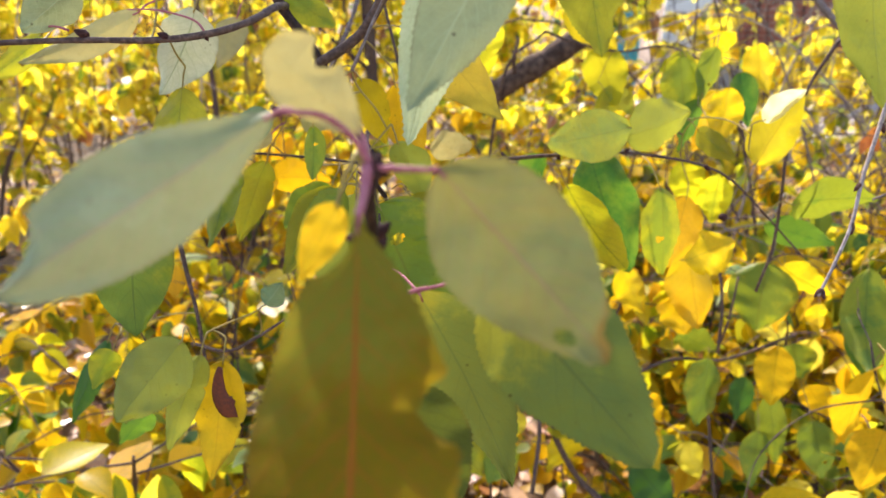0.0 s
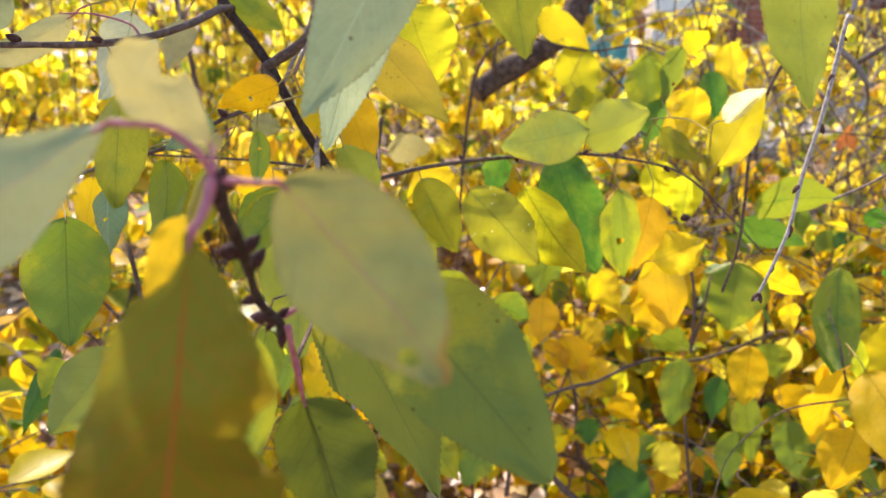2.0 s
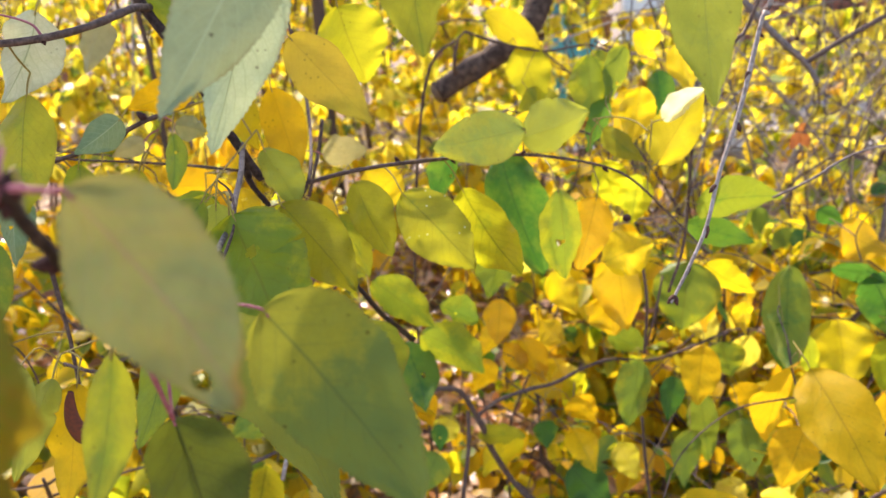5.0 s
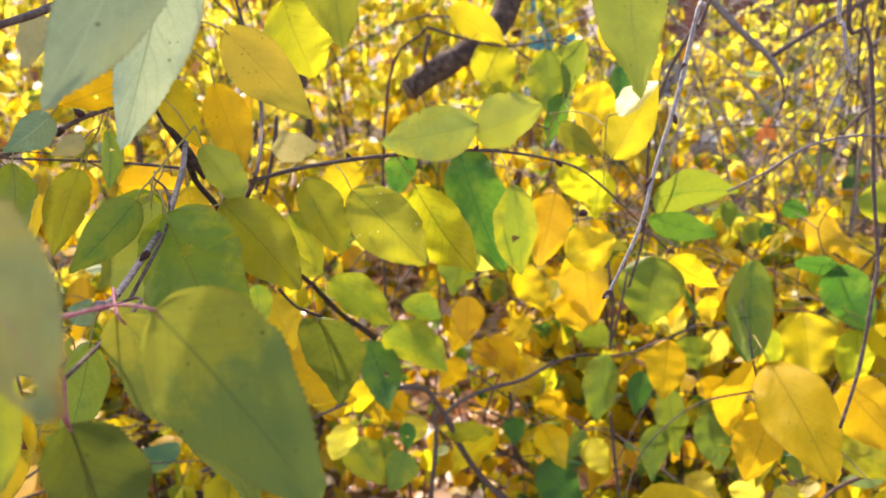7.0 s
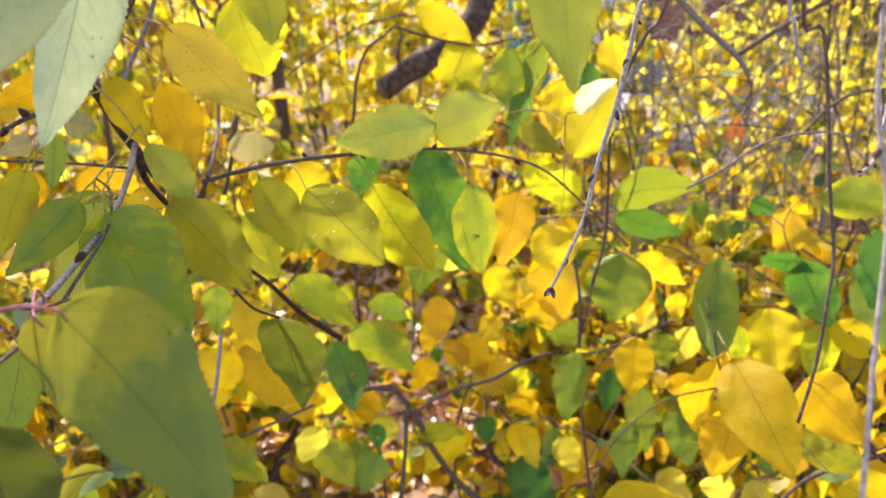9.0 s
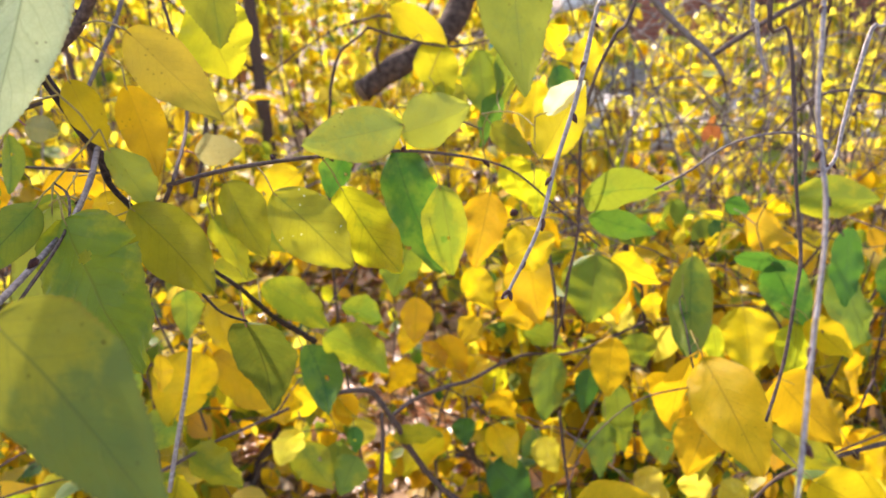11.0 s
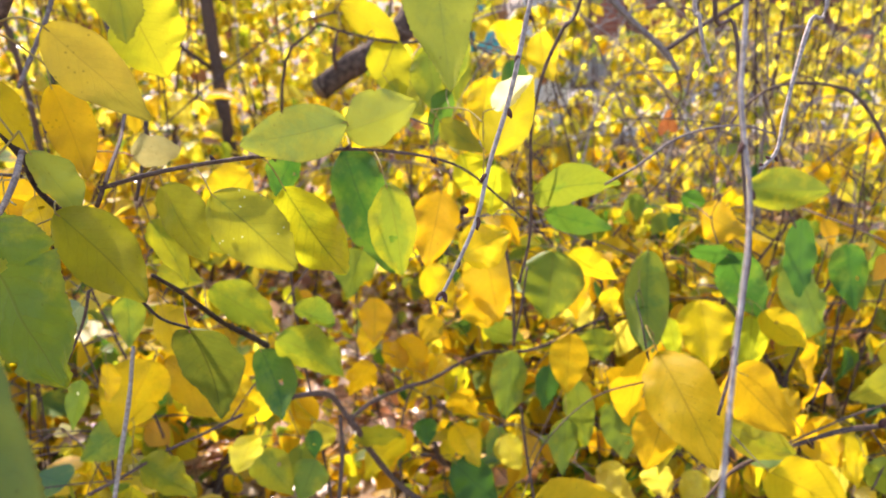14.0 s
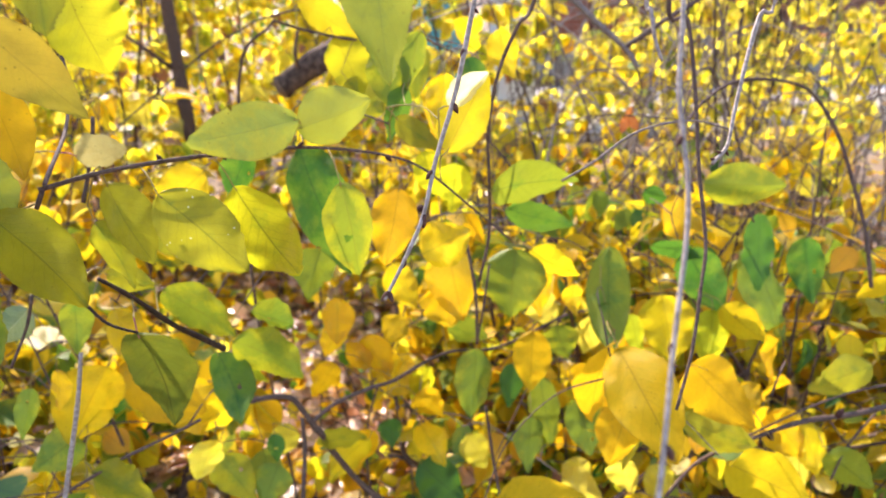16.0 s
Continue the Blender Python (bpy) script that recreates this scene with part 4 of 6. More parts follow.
leaf(branch, (-0.1698, 0.5168, 1.2372), (-0.1977, 0.5067, 1.1802), 0.0417, "silver", roll=10, shape="oval", fold=0.26, bow=0.11)
leaf(branch, (-0.2305, 0.4795, 1.2516), (-0.2650, 0.4694, 1.2239), 0.0311, "grey", roll=-31, shape="oval", fold=0.17, bow=0.11)
leaf(branch, (-0.2686, 0.5004, 1.2215), (-0.3122, 0.4888, 1.1894), 0.0192, "olive", roll=10, fold=0.23, bow=0.1)
leaf(branch, (-0.1724, 0.6304, 1.2277), (-0.1890, 0.6158, 1.1876), 0.0302, "cream", roll=20, fold=0.06, bow=0.02)
leaf(branch, (-0.1273, 0.5965, 1.2515), (-0.0841, 0.5857, 1.2218), 0.0273, "olive", roll=-17, shape="oval", fold=0.19, bow=0.04)
leaf(branch, (-0.0746, 0.5099, 1.1892), (-0.1170, 0.5050, 1.1756), 0.0273, "gold", roll=-28, shape="oval", fold=0.09, bow=-0.02)
leaf(branch, (-0.0945, 0.5193, 1.1564), (-0.0950, 0.5058, 1.1193), 0.0177, "green", roll=10, shape="oval", fold=0.31, bow=0.08)
leaf(branch, (-0.1190, 0.6015, 1.1482), (-0.0943, 0.5993, 1.1424), 0.0214, "cream", roll=-29, shape="oval", fold=0.28, bow=-0.04)
leaf(branch, (-0.1820, 0.5085, 1.1851), (-0.1866, 0.4810, 1.1097), 0.0397, "olive", roll=5, shape="oval", fold=0.22, bow=-0.05)
leaf(branch, (-0.1678, 0.5318, 1.1322), (-0.1705, 0.4888, 1.0726), 0.0342, "green", roll=20, fold=0.02, bow=0.1)
leaf(branch, (-0.1951, 0.4314, 1.1196), (-0.1927, 0.4042, 1.0449), 0.0526, "green", roll=-29, shape="oval", stalk=(-0.2554, 0.5439, 1.1071), label="smooth oval green leaf", fold=0.09, bow=0.12)
leaf(branch, (-0.1915, 0.4861, 1.1236), (-0.1907, 0.4697, 1.0787), 0.0244, "grey", roll=10, fold=0.3, bow=-0.02)
leaf(branch, (-0.3386, 0.6816, 1.0759), (-0.3418, 0.6629, 1.0247), 0.0282, "gold", roll=-22, fold=0.3, bow=0.05)
leaf(branch, (-0.2977, 0.6839, 1.0823), (-0.3064, 0.6638, 1.0270), 0.0275, "gold", roll=-27, fold=0.08, bow=0.11)
leaf(branch, (-0.1775, 0.5904, 1.1179), (-0.1874, 0.5689, 1.0588), 0.0217, "yellow", roll=14, fold=0.03, bow=0.01)
leaf(branch, (-0.0695, 0.4837, 1.1172), (-0.0966, 0.4305, 1.0879), 0.0280, "green", roll=-13, fold=0.04, bow=-0.01)
leaf(branch, (-0.1478, 0.5891, 1.1142), (-0.1705, 0.5659, 1.0506), 0.0321, "olive", roll=-24, fold=0.24, bow=-0.01)
leaf(branch, (-0.1238, 0.6807, 1.0734), (-0.1155, 0.6618, 1.0215), 0.0402, "gold", roll=16, fold=0.28, bow=0.02)
leaf(branch, (-0.0427, 0.4537, 1.1164), (0.0025, 0.4087, 1.0338), 0.0741, "olive", roll=10, shape="broad", label="broad olive leaf with an eaten hole", bow=-0.01, fold=0.05, twist=0.0, hole=(0.26, 0.1, 0.035, 0.14))
leaf(branch, (-0.0928, 0.6004, 1.0868), (-0.1373, 0.5888, 1.0550), 0.0432, "green", roll=-13, shape="oval", stalk=(-0.0661, 0.5620, 1.0983), fold=0.33, bow=-0.07)
leaf(branch, (-0.0931, 0.5818, 1.0942), (-0.1290, 0.5379, 1.0320), 0.0434, "olive", roll=10, fold=0.26, bow=0.09)
leaf(branch, (-0.0105, 0.5210, 1.2194), (0.0433, 0.5206, 1.1600), 0.0382, "wax", roll=-22, stalk=(-0.0131, 0.5217, 1.2215), fold=0.1, bow=0.02, twist=0.3)
leaf(branch, (0.0115, 0.6440, 1.2359), (0.0345, 0.6326, 1.1752), 0.0645, "butter", roll=10, shape="oval", fold=0.21, bow=-0.07)
leaf(branch, (-0.0624, 0.5515, 1.1863), (-0.0444, 0.5542, 1.1354), 0.0305, "dim_gold", roll=10, stalk=(-0.0854, 0.6054, 1.1882), fold=0.03, bow=-0.04)
leaf(branch, (-0.0392, 0.5958, 1.1765), (-0.0185, 0.5719, 1.1108), 0.0351, "dim_gold", roll=-8, twist=0.2, fold=0.26, bow=0.11)
leaf(branch, (-0.0335, 0.5201, 1.1440), (-0.0139, 0.5302, 1.0985), 0.0315, "sage", roll=10, shape="oval", fold=0.32, bow=-0.0)
leaf(branch, (-0.0838, 0.6419, 1.0840), (-0.0779, 0.6288, 1.0478), 0.0368, "gold", roll=21, shape="oval", fold=0.1, bow=0.02)
leaf(branch, (-0.0126, 0.6715, 1.1066), (0.0285, 0.6729, 1.1105), 0.0374, "cream", roll=32, shape="oval", fold=0.11, bow=0.01)
leaf(branch, (-0.0243, 0.5164, 1.1045), (0.0277, 0.4994, 1.0431), 0.0455, "olive", roll=-11, shape="oval", stalk=(-0.0428, 0.5811, 1.0922), label="olive green leaf on the forked twig", fold=0.13, bow=0.05)
leaf(branch, (-0.1828, 0.5832, 1.0980), (-0.1716, 0.5891, 1.1143), 0.0182, "cream", roll=-15, fold=0.11, bow=0.06)
leaf(branch, (-0.1523, 0.6085, 1.1090), (-0.1625, 0.5945, 1.0707), 0.0282, "gold", roll=-14, shape="oval", fold=0.24, bow=-0.01)
leaf(branch, (-0.1217, 0.5027, 1.1692), (-0.1522, 0.4949, 1.1478), 0.0228, "grey", roll=10, fold=0.28, bow=0.05)
leaf(branch, (-0.1431, 0.5971, 1.1363), (-0.1691, 0.5928, 1.1245), 0.0161, "cream", roll=10, fold=0.25, bow=-0.01)
leaf(branch, (-0.1941, 0.7787, 1.0504), (-0.1241, 0.7780, 1.0486), 0.0425, "gold", roll=10, fold=0.17, bow=0.07)

twig(branch, [(-0.1350, 0.5888, 1.2596), (-0.1700, 0.5900, 1.3600), (-0.3800, 0.6400, 1.6200), (-0.8500, 0.7600, 1.4800), (-1.1000, 0.8500, 0.8000), (-1.1500, 0.9000, -0.0300)], 0.00470, 0.00900, BARK, name="stem", label="dark arching stem rising from the soil", knots=0.1)

crosstwig = thing("fruiting_twig", "thin brown twig with green and golden leaves and one berry", "twig")
twig(crosstwig, [(-0.0687, 0.8495, 1.2450), (-0.0583, 0.8351, 1.2053), (-0.0446, 0.8062, 1.1553), (-0.0286, 0.7199, 1.1228), (-0.0152, 0.6072, 1.1056), (-0.0247, 0.5991, 1.0833)], 0.00180, 0.00162, BARK_MID)
twig(crosstwig, [(-0.0224, 0.6038, 1.0962), (0.0178, 0.6170, 1.1033), (0.0593, 0.6338, 1.1056), (0.1057, 0.6499, 1.1058), (0.1595, 0.6605, 1.1057), (0.2021, 0.6693, 1.1006), (0.2489, 0.6760, 1.0899), (0.2818, 0.6809, 1.0741), (0.3246, 0.6882, 1.0356), (0.3746, 0.7028, 0.9881)], 0.00208, 0.00088, BARK_MID, label="long thin brown twig")
twig(crosstwig, [(-0.0687, 0.8495, 1.2450), (-0.0900, 0.9200, 1.4500), (-0.4000, 1.0200, 1.7500), (-1.0500, 1.0800, 1.5000), (-1.2500, 1.1000, 0.7000), (-1.3000, 1.1000, -0.0300)], 0.00180, 0.00700, BARK_MID, name="stem", label="brown arching stem rising from the soil", knots=0.1)
bud(crosstwig, (0.0581, 0.6535, 1.1011), (-0.0038, 0.0023, 0.0062), 0.0076)
bud(crosstwig, (0.1058, 0.6548, 1.1047), (0.0033, -0.0019, -0.0053), 0.0065)
bud(crosstwig, (0.1692, 0.6555, 1.1065), (0.0042, 0.0015, 0.0042), 0.0061)
bud(crosstwig, (0.2432, 0.6515, 1.0957), (0.0050, -0.0020, -0.0054), 0.0076)
twig(crosstwig, [(-0.0269, 0.8029, 1.1170), (-0.0310, 0.7916, 1.0859), (-0.0428, 0.7742, 1.0379)], 0.00211, 0.00211, BARK_MID)
berry(crosstwig, (0.2777, 0.6780, 1.0368), 0.0044)
leaf(crosstwig, (0.0610, 0.6008, 1.0880), (0.1223, 0.5880, 1.0236), 0.0558, "dotted", roll=-24, shape="oval", stalk=(0.0452, 0.6282, 1.1048), fold=0.19, bow=0.01)
leaf(crosstwig, (0.1138, 0.6404, 1.0797), (0.1619, 0.5859, 1.0178), 0.0544, "lime", roll=-28, shape="oval", stalk=(0.0982, 0.6496, 1.1050), label="glowing lime-yellow leaf on the twig", fold=0.21, bow=0.09)
leaf(crosstwig, (0.1694, 0.8186, 1.0724), (0.2169, 0.7707, 0.9408), 0.0741, "dark", roll=25, shape="oval", stalk=(0.1744, 0.6901, 1.0995), fold=0.15, bow=-0.06)
leaf(crosstwig, (0.1164, 0.8174, 1.0691), (0.0951, 0.8011, 1.0243), 0.0451, "dark", roll=-30, shape="oval", fold=0.18, bow=0.09)
leaf(crosstwig, (0.2017, 0.6443, 1.0758), (0.2136, 0.6492, 0.9869), 0.0507, "olive", roll=-28, shape="oval", stalk=(0.1949, 0.6893, 1.0970), fold=0.2, bow=-0.04)
leaf(crosstwig, (0.2693, 0.7624, 1.0349), (0.2473, 0.7352, 0.9602), 0.0508, "gold", roll=8, shape="oval", fold=0.07, bow=0.0)
leaf(crosstwig, (0.3046, 0.8406, 0.9280), (0.3675, 0.8495, 0.9526), 0.0589, "yellow", roll=-32, shape="oval", fold=0.15, bow=-0.04)
leaf(crosstwig, (0.1864, 0.8933, 0.9267), (0.1650, 0.8723, 0.8691), 0.0642, "green", roll=-21, fold=0.17, bow=0.02)
leaf(crosstwig, (0.1712, 0.6485, 1.1313), (0.0876, 0.5939, 1.1274), 0.0454, "sage", roll=20, shape="oval", stalk=(0.1742, 0.6803, 1.1016), label="pale olive leaf lying level along the twig", fold=0.11, bow=0.02)
leaf(crosstwig, (0.1699, 0.6560, 1.1227), (0.2354, 0.6836, 1.1401), 0.0515, "sage", roll=10, shape="oval", fold=0.31, bow=-0.05)
leaf(crosstwig, (0.1793, 0.8015, 1.1130), (0.2130, 0.7917, 1.0862), 0.0594, "yellow", roll=-25, shape="oval", fold=0.32, bow=0.09)
leaf(crosstwig, (0.3040, 0.6822, 1.0892), (0.3469, 0.7009, 1.1583), 0.0492, "yellow", roll=-7, shape="oval", label="bright yellow leaf lit through by the sun", fold=0.18, bow=0.03)
# added pale blade: the overexposed upper part of the yellow leaf before it
leaf(crosstwig, (0.3067, 0.6856, 1.1308), (0.3452, 0.6907, 1.1595), 0.0256, "glare", roll=12, shape="oval", bow=0.1, fold=0.2)
leaf(crosstwig, (0.2884, 0.8086, 1.1327), (0.2621, 0.7889, 1.0783), 0.0365, "dark", roll=-30, fold=0.27, bow=-0.0)
leaf(crosstwig, (0.2662, 0.7477, 1.1113), (0.3102, 0.7360, 1.0794), 0.0287, "olive", roll=-29, fold=0.12, bow=0.04)
leaf(crosstwig, (0.3403, 0.8646, 1.1401), (0.3260, 0.8406, 1.0744), 0.0427, "yellow", roll=31, fold=0.18, bow=0.08)
leaf(crosstwig, (0.2655, 0.8255, 1.1790), (0.2706, 0.8006, 1.1105), 0.0464, "olive", roll=15, shape="oval", fold=0.23, bow=0.04)
leaf(crosstwig, (0.3062, 0.8289, 1.1883), (0.2829, 0.8062, 1.1260), 0.0337, "olive", roll=-20, fold=0.2, bow=-0.02)
leaf(crosstwig, (0.3483, 0.6859, 1.0470), (0.4452, 0.7063, 1.0473), 0.0512, "green", roll=19, label="clean green pointed leaf", fold=0.11, bow=0.03)
leaf(crosstwig, (0.4279, 0.9047, 0.9581), (0.5197, 0.8949, 0.9312), 0.0437, "dark", roll=16, fold=0.11, bow=-0.0)
leaf(crosstwig, (0.0200, 0.6238, 1.0926), (0.0514, 0.6013, 1.0307), 0.0435, "olive", roll=16, shape="oval", fold=0.32, bow=-0.04)
leaf(crosstwig, (0.0035, 0.6331, 1.0598), (0.0307, 0.6140, 1.0073), 0.0341, "olive", roll=16, fold=0.33, bow=0.03)
leaf(crosstwig, (-0.0443, 0.6955, 0.9680), (-0.0449, 0.6786, 0.9215), 0.0303, "green", roll=-11, fold=0.29, bow=0.11)
leaf(crosstwig, (0.0196, 0.6379, 0.9559), (0.0349, 0.6533, 0.8521), 0.0654, "fern", roll=14, shape="oval", label="dull green oval leaf", fold=0.24, bow=0.07)
leaf(crosstwig, (0.0539, 0.8360, 0.8279), (0.0803, 0.7623, 0.7714), 0.0541, "dark", roll=10, shape="oval", label="dark green leaf with a pale spot", fold=0.22, bow=0.11)
leaf(crosstwig, (0.0763, 0.8126, 0.8513), (0.1526, 0.7945, 0.8016), 0.0654, "olive", roll=14, shape="oval", fold=0.22, bow=0.08)
leaf(crosstwig, (0.0994, 0.8238, 0.8819), (0.1467, 0.8169, 0.8630), 0.0545, "green", roll=28, shape="oval", fold=0.34, bow=-0.03)
leaf(crosstwig, (0.0235, 0.7424, 0.9507), (0.0903, 0.7245, 0.9014), 0.0485, "olive", roll=10, shape="oval", fold=0.21, bow=0.05)
leaf(crosstwig, (-0.0272, 0.7497, 0.9707), (0.0184, 0.7445, 0.9566), 0.0294, "olive", roll=-12, fold=0.26, bow=-0.04)
leaf(crosstwig, (-0.0880, 0.8976, 0.7924), (-0.1388, 0.8661, 0.7059), 0.0879, "dim_gold", roll=-20, shape="oval", fold=0.33, bow=-0.04)
leaf(crosstwig, (-0.0864, 0.9419, 0.7679), (0.0260, 0.8736, 0.7265), 0.0906, "dim_gold", roll=-8, shape="oval", fold=0.12, bow=-0.04)
leaf(crosstwig, (0.0606, 0.9645, 0.6838), (-0.0172, 0.9520, 0.6494), 0.0614, "yellow", roll=-22, shape="oval", fold=0.03, bow=0.02)
leaf(crosstwig, (-0.1297, 0.8535, 0.8174), (-0.1299, 0.8372, 0.7727), 0.0316, "yellow", roll=26, fold=0.22, bow=0.04)
leaf(crosstwig, (-0.1595, 0.8476, 0.8011), (-0.1732, 0.8273, 0.7453), 0.0257, "green", roll=-27, fold=0.31, bow=-0.07)
leaf(crosstwig, (-0.1187, 0.7862, 0.9250), (-0.1546, 0.7750, 0.8941), 0.0368, "grey", roll=13, fold=0.29, bow=0.09)
leaf(crosstwig, (-0.1000, 0.8116, 0.7021), (-0.0348, 0.7947, 0.6557), 0.0620, "olive", roll=6, fold=0.2, bow=-0.01)
leaf(crosstwig, (-0.1280, 0.8694, 0.7149), (-0.1844, 0.8569, 0.6806), 0.0539, "green", roll=22, fold=0.18, bow=0.11)
leaf(crosstwig, (-0.0645, 0.5704, 1.0629), (-0.0472, 0.5615, 1.0384), 0.0214, "olive", roll=16, fold=0.28, bow=0.01)
twig(crosstwig, [(-0.0026, 0.6362, 1.0097), (0.0128, 0.6672, 0.9781), (0.0321, 0.7303, 0.9173), (0.0467, 0.7708, 0.8826), (0.0654, 0.8103, 0.8447)], 0.00168, 0.00400, BARK, label="dark rough twig")
twig(crosstwig, [(-0.0079, 0.6106, 0.9979), (0.0073, 0.6049, 0.9822), (0.0290, 0.6017, 0.9733)], 0.00139, 0.00117, BARK)
twig(crosstwig, [(-0.0389, 0.6700, 0.9271), (-0.0451, 0.6549, 0.8857), (-0.0557, 0.6373, 0.8374), (-0.0663, 0.6198, 0.7893)], 0.00183, 0.00235, BARK_GREY)
twig(crosstwig, [(-0.0610, 0.6518, 0.9940), (-0.0674, 0.6427, 0.9692), (-0.0821, 0.6314, 0.9382)], 0.00147, 0.00122, BARK_MID)
twig(crosstwig, [(-0.1600, 0.8001, 0.6706), (-0.1172, 0.8064, 0.6880), (-0.0701, 0.8144, 0.7098), (-0.0159, 0.8212, 0.7287), (0.0255, 0.8268, 0.7441)], 0.00236, 0.00174, BARK_MID)
twig(crosstwig, [(-0.2207, 0.5656, 1.0497), (-0.2126, 0.5543, 1.0185), (-0.2046, 0.5429, 0.9874), (-0.1970, 0.5275, 0.9451)], 0.00189, 0.00142, BARK_MID)
twig(crosstwig, [(-0.2103, 0.5368, 0.9705), (-0.1749, 0.5167, 0.9738), (-0.1529, 0.5201, 0.9832), (-0.1321, 0.5437, 0.9896)], 0.00142, 0.00118, BARK_MID)
leaf(crosstwig, (-0.1677, 0.4121, 1.0374), (-0.2011, 0.3770, 0.9993), 0.0421, "sage", roll=5, shape="oval", stalk=(-0.2044, 0.5272, 0.9734), label="dull olive leaf on the lower twig", fold=0.28, bow=0.05)
leaf(crosstwig, (-0.1693, 0.4446, 1.0096), (-0.1834, 0.4047, 0.9584), 0.0267, "sage", roll=10, fold=0.14, bow=-0.04)
golden = leaf(crosstwig, (-0.1535, 0.4433, 1.0059), (-0.1614, 0.4144, 0.9266), 0.0364, "dim_gold", roll=5, label="golden leaf with a curved dark brown stain", fold=0.02, bow=0.0)
stain(golden, [(-0.1517, 0.4374, 1.0074), (-0.1540, 0.4337, 0.9971), (-0.1536, 0.4290, 0.9843), (-0.1489, 0.4259, 0.9759), (-0.1443, 0.4259, 0.9759)], 0.0185)
leaf(crosstwig, (-0.1388, 0.5113, 1.0173), (-0.1255, 0.5173, 1.0340), 0.0201, "grey", roll=-9, fold=0.21, bow=-0.0)
leaf(crosstwig, (-0.2897, 0.5555, 0.9635), (-0.3210, 0.5309, 0.8959), 0.0250, "dark", roll=20, fold=0.31, bow=-0.07)
leaf(crosstwig, (-0.2851, 0.6035, 0.8616), (-0.3160, 0.5922, 0.8304), 0.0297, "dark", roll=-15, fold=0.2, bow=0.05)
leaf(crosstwig, (-0.2766, 0.5348, 0.9651), (-0.2931, 0.5235, 0.9340), 0.0245, "olive", roll=-15, fold=0.22, bow=0.1)

overhead = thing("arching_branch", "grey-brown branch arching overhead with twigs hanging from it", "branch")
twig(overhead, [(1.6000, 1.0000, -0.0300), (1.4500, 0.9800, 0.9000), (1.0000, 0.8800, 1.6500), (0.6500, 0.7600, 1.7800), (0.3800, 0.6200, 1.7200), (0.2500, 0.5500, 1.6500)], 0.01100, 0.00300, BARK_TWIG, name="stem", knots=0.1)

hang1 = thing("hanging_twig", "thin bare grey-brown twig with small pointed buds, hanging down", "twig", "hanging bare twigs")
twig(hang1, [(0.3200, 0.5850, 1.6950), (0.3000, 0.5000, 1.4500), (0.2794, 0.4483, 1.2536), (0.2692, 0.4349, 1.2314), (0.2533, 0.4128, 1.1853), (0.2383, 0.3954, 1.1522), (0.2285, 0.3809, 1.1270), (0.2165, 0.3688, 1.1083), (0.2044, 0.3577, 1.0925)], 0.00175, 0.00087, BARK_GREY, knots=0.1)
bud(hang1, (0.2550, 0.4099, 1.2066), (-0.0032, -0.0023, -0.0064), 0.0075)
bud(hang1, (0.2502, 0.4011, 1.1826), (0.0027, -0.0023, -0.0063), 0.0073)
bud(hang1, (0.2338, 0.3892, 1.1499), (-0.0049, -0.0018, -0.0049), 0.0071)
bud(hang1, (0.2301, 0.3814, 1.1283), (-0.0007, -0.0028, -0.0076), 0.0081)
bud(hang1, (0.2154, 0.3738, 1.1074), (-0.0015, -0.0018, -0.0050), 0.0055)
bud(hang1, (0.2068, 0.3672, 1.0894), (-0.0032, -0.0012, -0.0032), 0.0070)
bud(hang1, (0.2062, 0.3672, 1.0894), (0.0010, -0.0014, -0.0040), 0.0066)
bud(hang1, (0.2630, 0.4191, 1.2319), (0.0036, -0.0011, -0.0029), 0.0047)

hang2 = thing("hanging_twig", "long bare grey twig with alternate brown buds, hanging down close by", "twig", "hanging bare twigs")
twig(hang2, [(0.5000, 0.9000, 1.7500), (0.4000, 0.5500, 1.6200), (0.3320, 0.3600, 1.3800), (0.3205, 0.3201, 1.2904), (0.3121, 0.2984, 1.2513), (0.3063, 0.2838, 1.2257), (0.2998, 0.2703, 1.2032), (0.2975, 0.2601, 1.1869), (0.2957, 0.2508, 1.1730), (0.2903, 0.2392, 1.1586), (0.2830, 0.2273, 1.1435), (0.2758, 0.2157, 1.1293), (0.2668, 0.1999, 1.1092), (0.2600, 0.1886, 1.0958)], 0.00105, 0.00080, BARK_GREY, knots=0.07)
bud(hang2, (0.2967, 0.2607, 1.1884), (-0.0032, -0.0015, -0.0040), 0.0054)
bud(hang2, (0.2953, 0.2511, 1.1740), (0.0021, -0.0015, -0.0040), 0.0047)
bud(hang2, (0.2778, 0.2193, 1.1334), (-0.0024, -0.0014, -0.0040), 0.0049)
bud(hang2, (0.2668, 0.1985, 1.1082), (0.0034, -0.0020, -0.0055), 0.0068)
bud(hang2, (0.3006, 0.2748, 1.2156), (0.0020, -0.0011, -0.0029), 0.0037)
bud(hang2, (0.3075, 0.2881, 1.2345), (-0.0024, -0.0012, -0.0033), 0.0043)
bud(hang2, (0.3084, 0.2884, 1.2354), (0.0025, -0.0013, -0.0036), 0.0045)

hang3 = thing("hanging_twig", "slender dark twig hanging straight down", "twig", "hanging bare twigs")
twig(hang3, [(0.5600, 0.7150, 1.7700), (0.5300, 0.7150, 1.5000), (0.5190, 0.6936, 1.2260), (0.5366, 0.6844, 1.2008), (0.5385, 0.6581, 1.1285), (0.5335, 0.6316, 1.0701), (0.5316, 0.6035, 1.0076), (0.5215, 0.5866, 0.9757), (0.5041, 0.5613, 0.9208), (0.4816, 0.5392, 0.8747)], 0.00238, 0.00152, BARK_MID)

